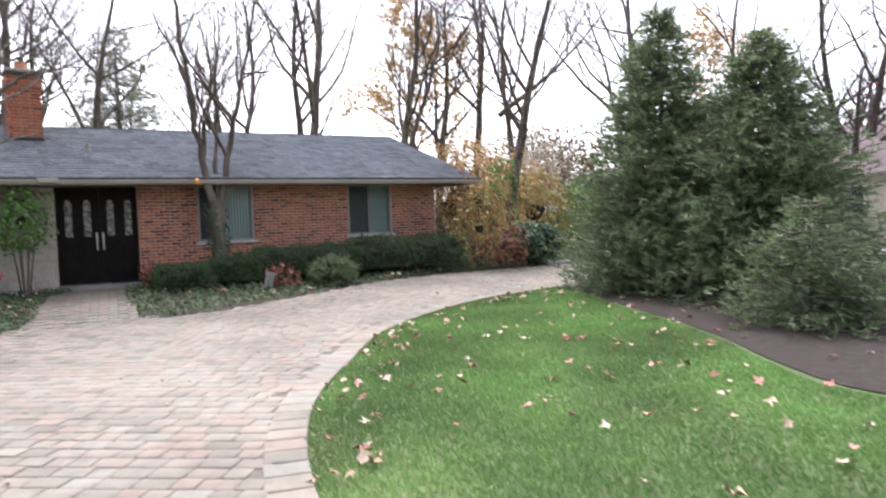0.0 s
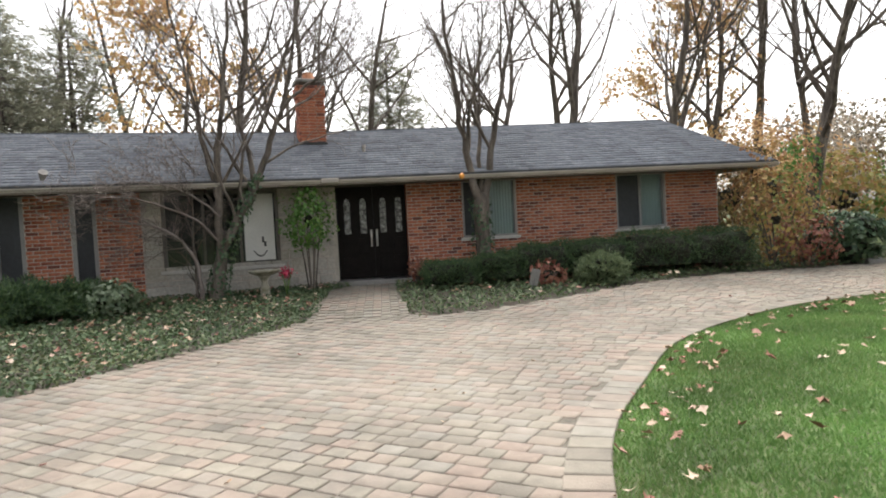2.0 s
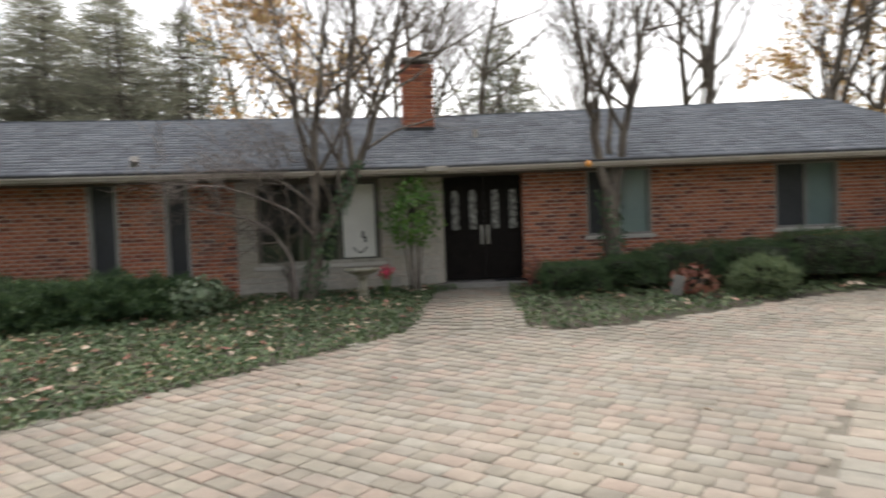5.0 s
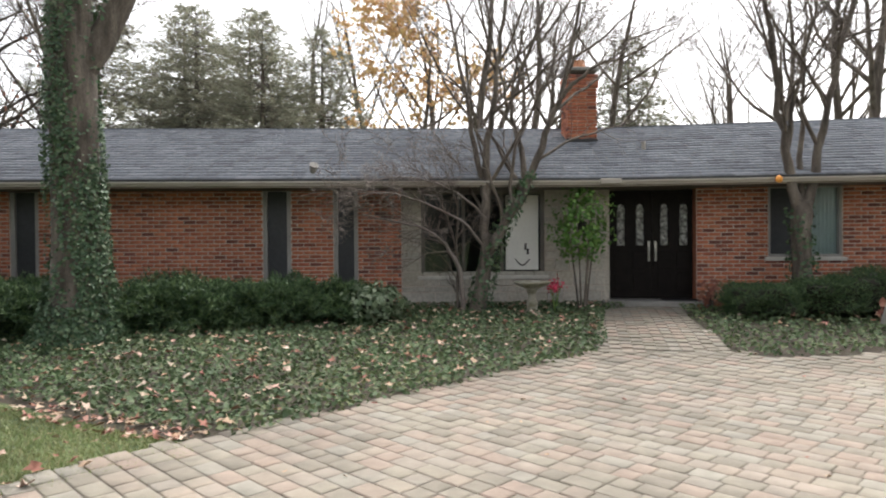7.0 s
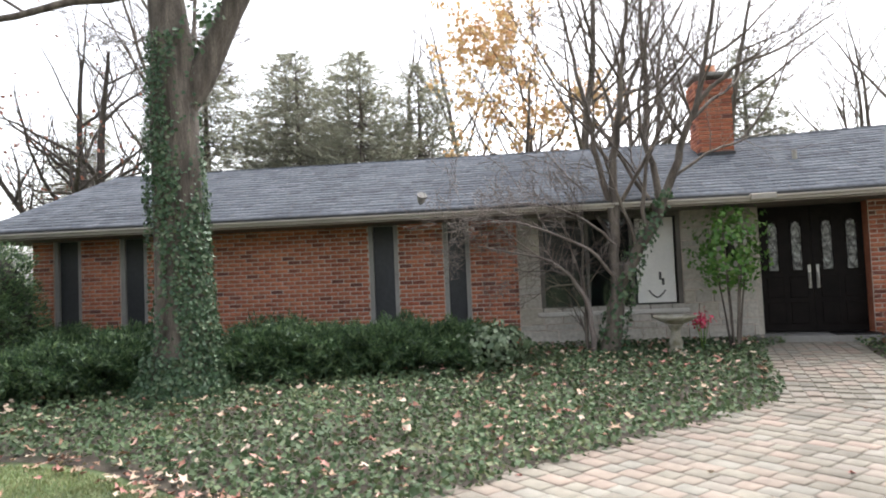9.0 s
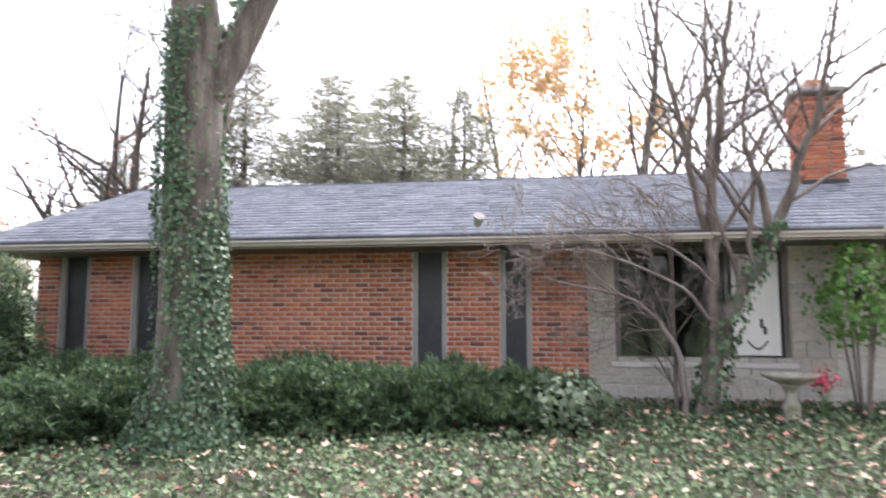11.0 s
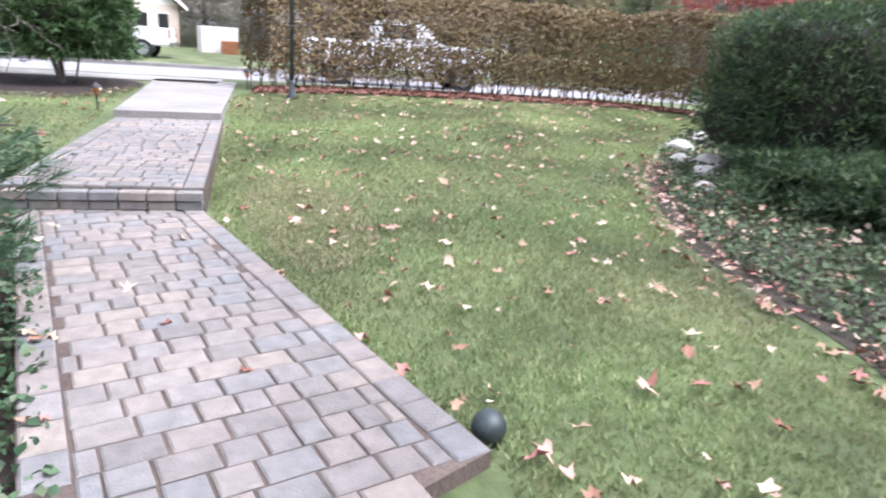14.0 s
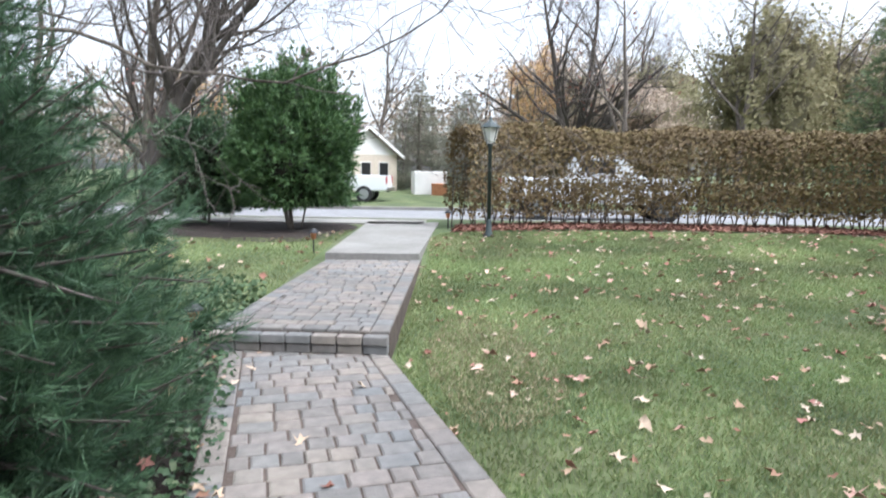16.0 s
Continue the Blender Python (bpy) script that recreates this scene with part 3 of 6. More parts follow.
NARROW = [(-11.62, -11.12), (-10.42, -9.94), (-6.14, -5.66), (-4.92, -4.50)]
BIG = (-3.40, -1.22, 0.84, 2.34)
LHOLES = [(a, b, 0.45, TOP) for a, b in NARROW]
RHOLES = [(1.18, 2.37, 1.14, 2.36), (4.66, 5.83, 1.14, 2.36)]
rb = random.Random(5)
wall_l = solid_wall("wall_left_wing", LEFT, -12.0, -3.74, 0.1, LHOLES, M_MORTAR, "red brick wall with pale mortar joints")
wall_s = solid_wall("wall_stone", LEFT, -3.74, -0.14, 0.1, [BIG], M_MORTAR, "buff ashlar stone wall round the picture window")
wall_r = solid_wall("wall_right_wing", RIGHT, 0.0, 7.1, 0.1, RHOLES, M_MORTAR, "red brick wall with two windows")


def ashlar(parent, wall, u0, u1, z0, hole, rnd):
    z = z0
    while z < TOP - 0.02:
        h = min(rnd.choice((0.10, 0.15, 0.20, 0.26)), TOP - z)
        u = u0
        while u < u1 - 0.02:
            l = min(rnd.uniform(0.22, 0.6), u1 - u)
            spans = [(u, u + l)]
            if z + h / 2 > hole[2] and z + h / 2 < hole[3]:
                spans = [s for a, b in spans for s in ((a, min(b, hole[0])), (max(a, hole[1]), b)) if s[1] - s[0] > 0.04]
            for a, b in spans:
                bm = bmesh.new()
                box(bm, ((b - a) / 2, 0, h / 2), (b - a - 0.014, 0.05, h - 0.014), 0, 0.006)
                for v in bm.verts:
                    if v.co.y < 0:
                        v.co.y += rnd.uniform(-0.006, 0.006)
                ob = part("stone", bm, M_STONE, parent)
                ob.matrix_basis = Matrix.Translation(wall.at(a, rnd.uniform(-0.012, 0.0), z)) @ Matrix.Rotation(wall.a, 4, "Z")
            u += l
        z += h


ashlar(wall_s, LEFT, -3.74, -0.14, 0.15, BIG, rb)
# back and side walls, so that the house is closed
for nm, pts in (("wall_back_left", ((-12.0, 4.0), (0.6, 4.0))), ("wall_back_right", ((0.6, 4.0), (9.1, 2.6)))):
    (xa, ya), (xb, yb) = pts
    w = Wall(xa, ya, math.degrees(math.atan2(yb - ya, xb - xa)))
    bm = bmesh.new()
    w.box(bm, 0, math.hypot(xb - xa, yb - ya), 0, -0.2, 0, TOP)
    part(nm, bm, M_BRICKS, label="plain brick back wall", category="wall", kind="structure")
part("wall_west", boxed((-11.89, 2.05, 1.2), (0.22, 3.7, 2.4)), M_BRICKS, label="plain brick end wall", category="wall", kind="structure")
w = Wall(*RIGHT.at(7.1, -0.22, 0)[:2], 80)
bm = bmesh.new()
w.box(bm, 0, 3.9, 0, -0.2, 0, TOP)
part("wall_east", bm, M_BRICKS, label="plain brick end wall", category="wall", kind="structure")
# dark grey puts the dimness of the rooms into wall and floor colour
part("room_back", boxed((-1.5, 2.6, 1.25), (20, 0.05, 2.2)), M_INSIDE, label="interior wall behind the windows, coloured dark for the dim room", category="wall", kind="structure")
part("room_floor", boxed((-2, 2.2, 0.34), (19, 3.4, 0.06)), M_INSIDE, label="interior floor coloured dark for the dim room", category="floor", kind="structure")

# entry: returns, lintel, threshold and the double door
bm = bmesh.new()
box(bm, (-0.14, 0.18, 1.25), (0.16, 0.34, 2.3))
part("entry_return", bm, M_STONE, label="stone return beside the door", category="wall", kind="structure")
bm = bmesh.new()
box(bm, (1.47, -0.12, 1.25), (0.12, 0.32, 2.3), radians(-10))
part("entry_return_right", bm, M_BRICKS, label="brick return beside the door", category="wall", kind="structure")
bm = bmesh.new()
ENTRYWALL.box(bm, -0.1, 1.75, 0.5, -0.25, 0.20, 0.385, 0.01)
part("doorstep", bm, M_CONCRETE, label="worn concrete doorstep", category="step", kind="structure")


def double_door():
    d = empty("door_1", ENTRYWALL.at(0.81, 0, 0.39), "closed black-brown double entry door with leaded lights", "door", kind="structure")
    bm = bmesh.new()
    for u0, u1, z0, z1 in ((0, 0.06, 0.385, TOP), (1.56, 1.62, 0.385, TOP), (0.06, 1.56, 2.34, TOP)):
        ENTRYWALL.box(bm, u0, u1, 0.05, -0.10, z0, z1)
    under(part("door_frame", bm, M_DOOR), d)
    for side in (0, 1):
        a = 0.065 + side * 0.75
        bm = bmesh.new()
        lites = [(a + 0.12, a + 0.29), (a + 0.45, a + 0.62)]
        u = a
        for l0, l1 in lites:
            ENTRYWALL.box(bm, u, l0, 0.0, -0.05, 0.40, 2.33)
            ENTRYWALL.box(bm, l0, l1, 0.0, -0.05, 0.40, 1.32)
            ENTRYWALL.box(bm, l0, l1, 0.0, -0.05, 2.13, 2.33)
            u = l1
        ENTRYWALL.box(bm, u, a + 0.745, 0.0, -0.05, 0.40, 2.33)
        for z0, z1 in ((0.52, 0.85), (0.92, 1.24)):
            for q in (0.09, 0.41):
                ENTRYWALL.box(bm, a + q, a + q + 0.25, 0.014, -0.01, z0, z1, 0.008)
        leaf = under(part("door_leaf", bm, M_DOOR), d)
        for l0, l1 in lites:
            bm = bmesh.new()
            ENTRYWALL.box(bm, l0, l1, -0.018, -0.028, 1.32, 2.13)
            g = part("door_light", bm, M_FROST, label="leaded glass light")
            g.parent = leaf
            mid, wid = (l0 + l1) / 2, l1 - l0
            bm = bmesh.new()
            for u0, u1, z0, z1 in ((l0, l0 + 0.018, 1.32, 2.13), (l1 - 0.018, l1, 1.32, 2.13), (l0, l1, 1.32, 1.345), (l0, l1, 2.10, 2.13)):
                ENTRYWALL.box(bm, u0, u1, 0.012, -0.012, z0, z1, 0.004)
            for k in range(5):
                top_z = 2.10 - 0.075 * (abs(k - 2) / 2) ** 2
                ENTRYWALL.box(bm, l0 + wid * k / 5, l0 + wid * (k + 1) / 5, 0.006, -0.012, top_z - 0.012, 2.13)
            part("light_moulding", bm, M_DOOR).parent = leaf
            V, F = [], []
            for sgn in (-1, 1):
                curl = [ENTRYWALL.at(mid + sgn * wid * 0.34 * math.sin(k * math.pi / 6), -0.013, 1.38 + 0.055 * k) for k in range(13)]
                tube(V, F, curl, [0.005] * 13, 4)
            link("scroll_came", mesh_np("scroll_came", V, F), M_LEAD, None).parent = leaf
        hb = bmesh.new()
        hu = a + (0.69 if side == 0 else 0.055)
        ENTRYWALL.box(hb, hu - 0.022, hu + 0.022, 0.012, 0.0, 1.06, 1.42, 0.004)
        ENTRYWALL.box(hb, hu - 0.012, hu + 0.012, 0.06, 0.042, 1.10, 1.30, 0.006)
        for z in (1.11, 1.27):
            ENTRYWALL.box(hb, hu - 0.01, hu + 0.01, 0.05, 0.01, z, z + 0.02)
        h = part("door_handle", hb, M_CHROME, label="worn chrome pull handle")
        h.parent = leaf


double_door()


def window(name, wall, u0, u1, z0, z1, label, panes=1, frame=0.05, mat=None, sill=None, curtain=None, depth=0.11, glass=None, screen=None):
    """A framed window set in an opening, with panes, sill and curtain as it shows."""
    mat, glass = mat or M_FRAME, glass or M_GLASS
    t = empty(name, wall.at((u0 + u1) / 2, 0, z0), label, "window", kind="structure")
    bm = bmesh.new()
    for a, b, c, d in ((u0, u0 + frame, z0, z1), (u1 - frame, u1, z0, z1), (u0 + frame, u1 - frame, z0, z0 + frame), (u0 + frame, u1 - frame, z1 - frame, z1)):
        wall.box(bm, a, b, -0.02, -depth - 0.03, c, d, 0.004)
    w = (u1 - u0 - 2 * frame) / panes
    for k in range(1, panes):
        c = u0 + frame + k * w
        wall.box(bm, c - 0.025, c + 0.025, -0.04, -depth - 0.02, z0 + frame, z1 - frame, 0.004)
    under(part("window_frame", bm, mat), t)
    for k in range(panes):
        bm = bmesh.new()
        wall.box(bm, u0 + frame + k * w, u0 + frame + (k + 1) * w, -depth, -depth - 0.006, z0 + frame, z1 - frame)
        p = under(part("pane", bm, glass), t)
        p.visible_shadow = False
    if screen:
        bm = bmesh.new()
        wall.box(bm, screen[0], screen[1], -depth + 0.03, -depth + 0.026, z0 + frame, z1 - frame)
        under(part("insect_screen", bm, M_SCREEN, label="fine grey insect screen"), t)
    if sill:
        bm = bmesh.new()
        wall.box(bm, u0 - 0.06, u1 + 0.06, 0.05, -0.16, z0 - 0.07, z0 - 0.004, 0.008)
        under(part("window_sill", bm, sill), t)
    if curtain:
        c0, c1 = curtain
        n = 40
        v = [tuple(wall.at(c0 + (c1 - c0) * i / n, -depth - 0.05 + 0.015 * math.sin(i * 1.3), z)) for i in range(n + 1) for z in (z0 + 0.03, z1 - 0.02)]
        f = [(2 * i, 2 * i + 2, 2 * i + 3, 2 * i + 1) for i in range(n)]
        under(link("curtain", mesh_np("curtain", v, f), M_CURTAIN, label="pale pleated curtain"), t)
    return t


for i, (a, b) in enumerate(NARROW):
    window(f"window_{i + 1}", LEFT, a, b, 0.45, TOP, "narrow full-height dark window with grey frame", frame=0.07, mat=M_GREYFRAME, glass=M_DARKGLASS, screen=(a + 0.07, b - 0.07))
window("window_5", RIGHT, 1.18, 2.37, 1.14, 2.36, "sliding window with pale curtains and stone sill", 2, 0.045, M_GREYFRAME, M_SILL, (1.80, 2.33), screen=(1.225, 1.75))
window("window_6", RIGHT, 4.66, 5.83, 1.14, 2.36, "sliding window with half drawn curtains and stone sill", 2, 0.045, M_GREYFRAME, M_SILL, (5.27, 5.80), screen=(4.705, 5.22))
window("window_7", LEFT, BIG[0], BIG[1], BIG[2], BIG[3], "three-light picture window in a stone surround", 3, 0.07, M_FRAME, M_SILL)


def plaque():
    t = empty("display_board", LEFT.at(-1.60, -0.09, 0.93), "white board with a small dark line drawing propped in the window", "board")
    bm = bmesh.new()
    LEFT.box(bm, -1.90, -1.32, -0.06, -0.08, 0.93, 2.25, 0.004)
    under(part("panel", bm, M_WHITE), t)
    bm = bmesh.new()
    for k in range(14):
        s = k / 13
        LEFT.box(bm, -1.74 + 0.24 * s, -1.715 + 0.24 * s, -0.057, -0.0605, 1.10 - 0.10 * math.sin(s * 3.1) + 0.0, 1.125 - 0.10 * math.sin(s * 3.1))
    under(part("drawing", bm, M_BLACK, label="dark curved line drawing"), t)
    bm = bmesh.new()
    LEFT.box(bm, -1.57, -1.53, -0.057, -0.0605, 1.28, 1.40)
    LEFT.box(bm, -1.53, -1.49, -0.057, -0.0605, 1.20, 1.30)
    under(part("drawn_mark", bm, M_BLACK, label="small dark drawn mark"), t)


plaque()

# ---- roof ----
EAVE_Z, OVER, RUN, RIDGE_Z = 2.46, 0.90, 2.95, 3.76
EL0, EMID = Vector((-12.45, -OVER, EAVE_Z)), Vector((-0.33, -OVER, EAVE_Z))
ER1 = RIGHT.at(7.95, OVER, EAVE_Z)
RMID = Vector((-0.07, -OVER + RUN, RIDGE_Z))
RL0 = Vector((-11.75, -OVER + RUN, RIDGE_Z))
RR1 = RIGHT.at(7.95 - 1.07, OVER - RUN, RIDGE_Z + 0.06)
BL0, BMID, BR1 = Vector((-12.45, 4.9, EAVE_Z)), Vector((0.6, 4.9, EAVE_Z)), RIGHT.at(7.95, -4.6, EAVE_Z)
roof = empty("roof", RMID, "grey asphalt shingle hip roof over both wings", "roof", kind="structure")


def slope(a, b, c, d, rnd, rows=21, tab=0.30):
    """Shingles from the eave a-b up to the ridge d-c, each tab lifted over the one below."""
    V, F = [], []
    nrm = (b - a).cross(d - a).normalized()
    for r in range(rows):
        t0, t1 = r / rows, (r + 1.12) / rows
        p, q = a.lerp(d, t0), b.lerp(c, t0)
        p1, q1 = a.lerp(d, min(t1, 1)), b.lerp(c, min(t1, 1))
        off = (r % 2) * 0.5
        cuts, s = [0.0], off * tab / max(0.1, (q - p).length)
        while s < 0.985:
            if s > 0.004:
                cuts.append(s)
            s += rnd.choice((0.14, 0.2, 0.28, 0.36)) / max(0.1, (q - p).length)
        cuts.append(1.0)
        for s0, s1 in zip(cuts, cuts[1:]):
            lift = rnd.choice((0.006, 0.008, 0.011)) + rnd.uniform(-0.001, 0.001)
            low = rnd.choice((0.0, 0.0, 0.03, 0.08)) / rows if 0 < r else 0.0
            pj, qj = a.lerp(d, t0 + low), b.lerp(c, t0 + low)
            k = len(V)
            e = 0.004 / max(0.1, (q - p).length)
            for s, lo in ((s0 + e, True), (s1 - e, True), (s1 - e, False), (s0 + e, False)):
                base = pj.lerp(qj, s) if lo else p1.lerp(q1, s)
                V.append(tuple(base + nrm * (lift if lo else 0.002)))
            V += [tuple(pj.lerp(qj, s0 + e) - nrm * 0.002), tuple(pj.lerp(qj, s1 - e) - nrm * 0.002)]
            F += [(k, k + 1, k + 2, k + 3), (k + 4, k + 5, k + 1, k)]
    return V, F


rs = random.Random(3)
for a, b, c, d in ((EL0, EMID, RMID, RL0), (EMID, ER1, RR1, RMID), (BL0, EL0, RL0, RL0.lerp(BL0, 0.0) + Vector((0, 0.01, 0))), (ER1, BR1, RR1 + Vector((0.01, 0.01, 0)), RR1), (BMID, BL0, RL0, RMID), (BR1, BMID, RMID, RR1)):
    V, F = slope(a, b, c, d, rs)
    link("shingles", mesh_np("shingles", V, F), M_ROOF, kind="stuff").parent = roof
    roof.children[-1].matrix_parent_inverse = Matrix.Translation(roof.location).inverted()
bm = bmesh.new()
for quad in ((EL0, EMID, RMID, RL0), (EMID, ER1, RR1, RMID), (BMID, BL0, RL0, RMID), (BR1, BMID, RMID, RR1)):
    bm.faces.new([bm.verts.new(p - Vector((0, 0, 0.02))) for p in quad])
for tri in ((BL0, EL0, RL0), (ER1, BR1, RR1)):
    bm.faces.new([bm.verts.new(p - Vector((0, 0, 0.02))) for p in tri])
under(part("deck", bm, M_SOFFIT), roof)
bm = bmesh.new()
for p, q in ((RL0, RMID), (RMID, RR1)):
    n = int((q - p).length / 0.28)
    for i in range(n):
        s = p.lerp(q, (i + 0.5) / n)
        box(bm, s + Vector((0, 0, -0.008)), (0.30, 0.12, 0.016), math.atan2(q.y - p.y, q.x - p.x), 0.004)
under(part("ridge_caps", bm, M_ROOF), roof)
bm = bmesh.new()
for quad in ((EL0, EMID, BMID, BL0), (EMID, ER1, BR1, BMID)):
    lo = [bm.verts.new((p.x, p.y, 2.335)) for p in quad]
    hi = [bm.verts.new((p.x, p.y, 2.352)) for p in quad]
    bm.faces.new(lo[::-1]), bm.faces.new(hi)
    for i in range(4):
        bm.faces.new((lo[i], lo[(i + 1) % 4], hi[(i + 1) % 4], hi[i]))
part("ceiling_soffit", bm, M_SOFFIT, label="dark brown boarded soffit under the eaves", category="soffit", kind="structure")


def eave_trim(p, q, name):
    d = q - p
    a, l = math.atan2(d.y, d.x), d.length
    out = Vector((math.sin(a), -math.cos(a), 0))
    c = (p + q) / 2
    bm = bmesh.new()
    box(bm, Vector((c.x, c.y, 2.385)) - out * 0.02, (l, 0.025, 0.13), a)
    part("fascia", bm, M_FASCIA, label="taupe wooden fascia board", category="fascia", kind="structure")
    bm = bmesh.new()
    prof = [(0.0, 0.0), (0.06, 0.0), (0.066, 0.022), (0.088, 0.034), (0.10, 0.048), (0.10, 0.068), (0.094, 0.068), (0.09, 0.05), (0.06, 0.03), (0.055, 0.008), (0.006, 0.008), (0.006, 0.068), (0.0, 0.068)]
    rings = [[bm.verts.new(e + out * o + Vector((0, 0, 2.345 - EAVE_Z + z))) for o, z in prof] for e in (p, q)]
    for i in range(len(prof)):
        bm.faces.new((rings[0][i], rings[1][i], rings[1][(i + 1) % len(prof)], rings[0][(i + 1) % len(prof)]))
    bm.faces.new(rings[0]), bm.faces.new(rings[1][::-1])
    # black strip that stands in for the shadow below the roof edge
    drip = bmesh.new()
    box(drip, Vector((c.x, c.y, 2.437)) + out * 0.02, (l, 0.055, 0.034), a, 0.004)
    part("drip_edge", drip, M_BLACK, label="black strip painted as the shadow line under the shingles", category="drip edge", kind="structure")
    part(name, bm, M_GUTTER, label="beige metal gutter along the eave", category="gutter", kind="structure")


eave_trim(EL0, EMID, "gutter")
eave_trim(EMID, ER1, "gutter_right")
eave_trim(BL0, EL0, "gutter_end")
eave_trim(ER1, BR1, "gutter_east")
part("gutter_joint", boxed((-0.33, -0.97, 2.395), (0.34, 0.13, 0.09), radians(-5), 0.01), M_FASCIA, label="taupe gutter corner joint", category="gutter", kind="structure")


def chimney():
    t = empty("chimney", (-0.26, 1.2, 3.2), "square red brick chimney with dark metal flashing", "chimney")
    W, D, z0, z1 = 0.56, 0.56, 3.30, 4.62
    under(part("core", boxed((-0.26, 1.38, 3.9), (W - 0.03, D - 0.03, 1.5)), M_MORTAR), t)
    under(part("flashing", boxed((-0.26, 1.38, 3.28), (W + 0.05, D + 0.05, 0.26), 0, 0.01), M_BLACK, label="dark metal flashing"), t)
    rows = int((z1 - z0) / COURSE)
    me = {}
    for r in range(rows):
        z = z0 + 0.1 + r * COURSE
        grow = 0.025 if r >= rows - 4 else 0.0
        for face in range(4):
            a = face * math.pi / 2
            l = (W + 2 * grow - 0.012) / 3
            for k in range(3):
                if round(l, 3) not in me:
                    me[round(l, 3)] = mesh_bm("brick", boxed((0, 0, 0), (l - 0.012, 0.05, COURSE - 0.012), 0, 0.004))
                    me[round(l, 3)].materials.append(M_BRICK)
                ob = new("brick", me[round(l, 3)])
                sh = 0.03 if r % 2 else -0.03
                m = Matrix.Translation((-0.26, 1.38, z)) @ Matrix.Rotation(a, 4, "Z") @ Matrix.Translation(((k - 1) * l + sh * (k != 1 or True) * 0.5, -(W / 2 + grow - 0.02), 0))
                ob.matrix_basis = m
                under(ob, t)
    under(part("cap", boxed((-0.26, 1.38, z1 + 0.13), (W + 0.10, D + 0.10, 0.07), 0, 0.012), M_CONCRETE), t)
    bm = lathe(bmesh.new(), [(0.14, 0), (0.15, 0.02), (0.12, 0.16), (0.13, 0.18)], 14, (-0.26, 1.38, z1 + 0.165))
    under(part("flue", bm, M_COPPER, label="clay flue pot"), t)


chimney()
# ---- trees ----
def side_branches(out, pts, radii, length, level, rnd, top, wander, droop, kids, first):
    """Branches that leave a limb along its length, shorter towards its tip."""
    n = len(pts) - 1
    for k in range(kids):
        f = first + (0.98 - first) * (k + rnd.random()) / kids
        i = min(n - 1, int(f * n))
        ax = (pts[i + 1] - pts[i]).normalized()
        side = ax.cross(Vector((rnd.gauss(0, 1), rnd.gauss(0, 1), rnd.gauss(0, 1)))).normalized()
        way = ax * rnd.uniform(0.5, 0.95) + side * rnd.uniform(0.55, 0.95)
        branch(out, pts[i].lerp(pts[i + 1], rnd.random()), way, length * (0.62 - 0.32 * f) * rnd.uniform(0.7, 1.25), radii[i] * rnd.uniform(0.4, 0.62), level + 1, rnd, top, wander * 1.2, droop)


def branch(out, start, way, length, radius, level, rnd, top, wander, droop=0.0):
    """A kinked, tapering limb that turns up at its end; its side branches follow, down to twigs."""
    n = max(2, int(length / (0.32 if level < 2 else 0.18)))
    n = min(n, (16, 10, 6, 3, 2)[min(level, 4)])
    pts, p, d = [start], start, way.normalized()
    for i in range(n):
        lift = (0.02, 0.07, 0.08, 0.06, 0.05)[min(level, 4)] - droop * level * 0.1
        d = (d + Vector((rnd.gauss(0, wander), rnd.gauss(0, wander), rnd.gauss(0, wander) + lift))).normalized()
        p = p + d * (length / n)
        pts.append(p)
    radii = [max(0.0032, radius * (1 - 0.9 * i / n)) for i in range(n + 1)]
    out.setdefault(level, []).append((pts, radii))
    if level < top:
        side_branches(out, pts, radii, length, level, rnd, top, wander, droop, (10, 6, 5, 4)[min(level, 3)], 0.32 if level == 0 else 0.15)


def bend(line, n=4):
    """A smooth limb line through a few points."""
    pts = [Vector(p) for p in spline(line, closed=False, n=n)]
    return pts + [Vector(line[-1])]


def set_stems(out, stems, rnd, top, wander, first=0.35):
    """Stems along given lines with start and end thickness, and the branches they bear."""
    for line, r0, r1 in stems:
        pts = bend(line)
        n = len(pts) - 1
        pts = [p + Vector((rnd.gauss(0, 0.018), rnd.gauss(0, 0.018), 0)) if 0 < i < n else p for i, p in enumerate(pts)]
        radii = [r0 + (r1 - r0) * (i / n) ** 0.8 for i in range(n + 1)]
        out.setdefault(0, []).append((pts, radii))
        side_branches(out, pts, radii, sum((b - a).length for a, b in zip(pts, pts[1:])), 0, rnd, top, wander, 0.0, 11, first)


def skeleton(stems, rnd, top=3, wander=0.09, droop=0.0):
    out = {}
    for start, way, length, radius in stems:
        branch(out, Vector(start), Vector(way), length, radius, 0, rnd, top, wander, droop)
    return out


def limbs(out, levels, sides):
    V, F = [], []
    for lv in levels:
        for pts, radii in out.get(lv, []):
            tube(V, F, pts, radii, sides if lv == min(levels) else max(3, sides - 2))
    return V, F


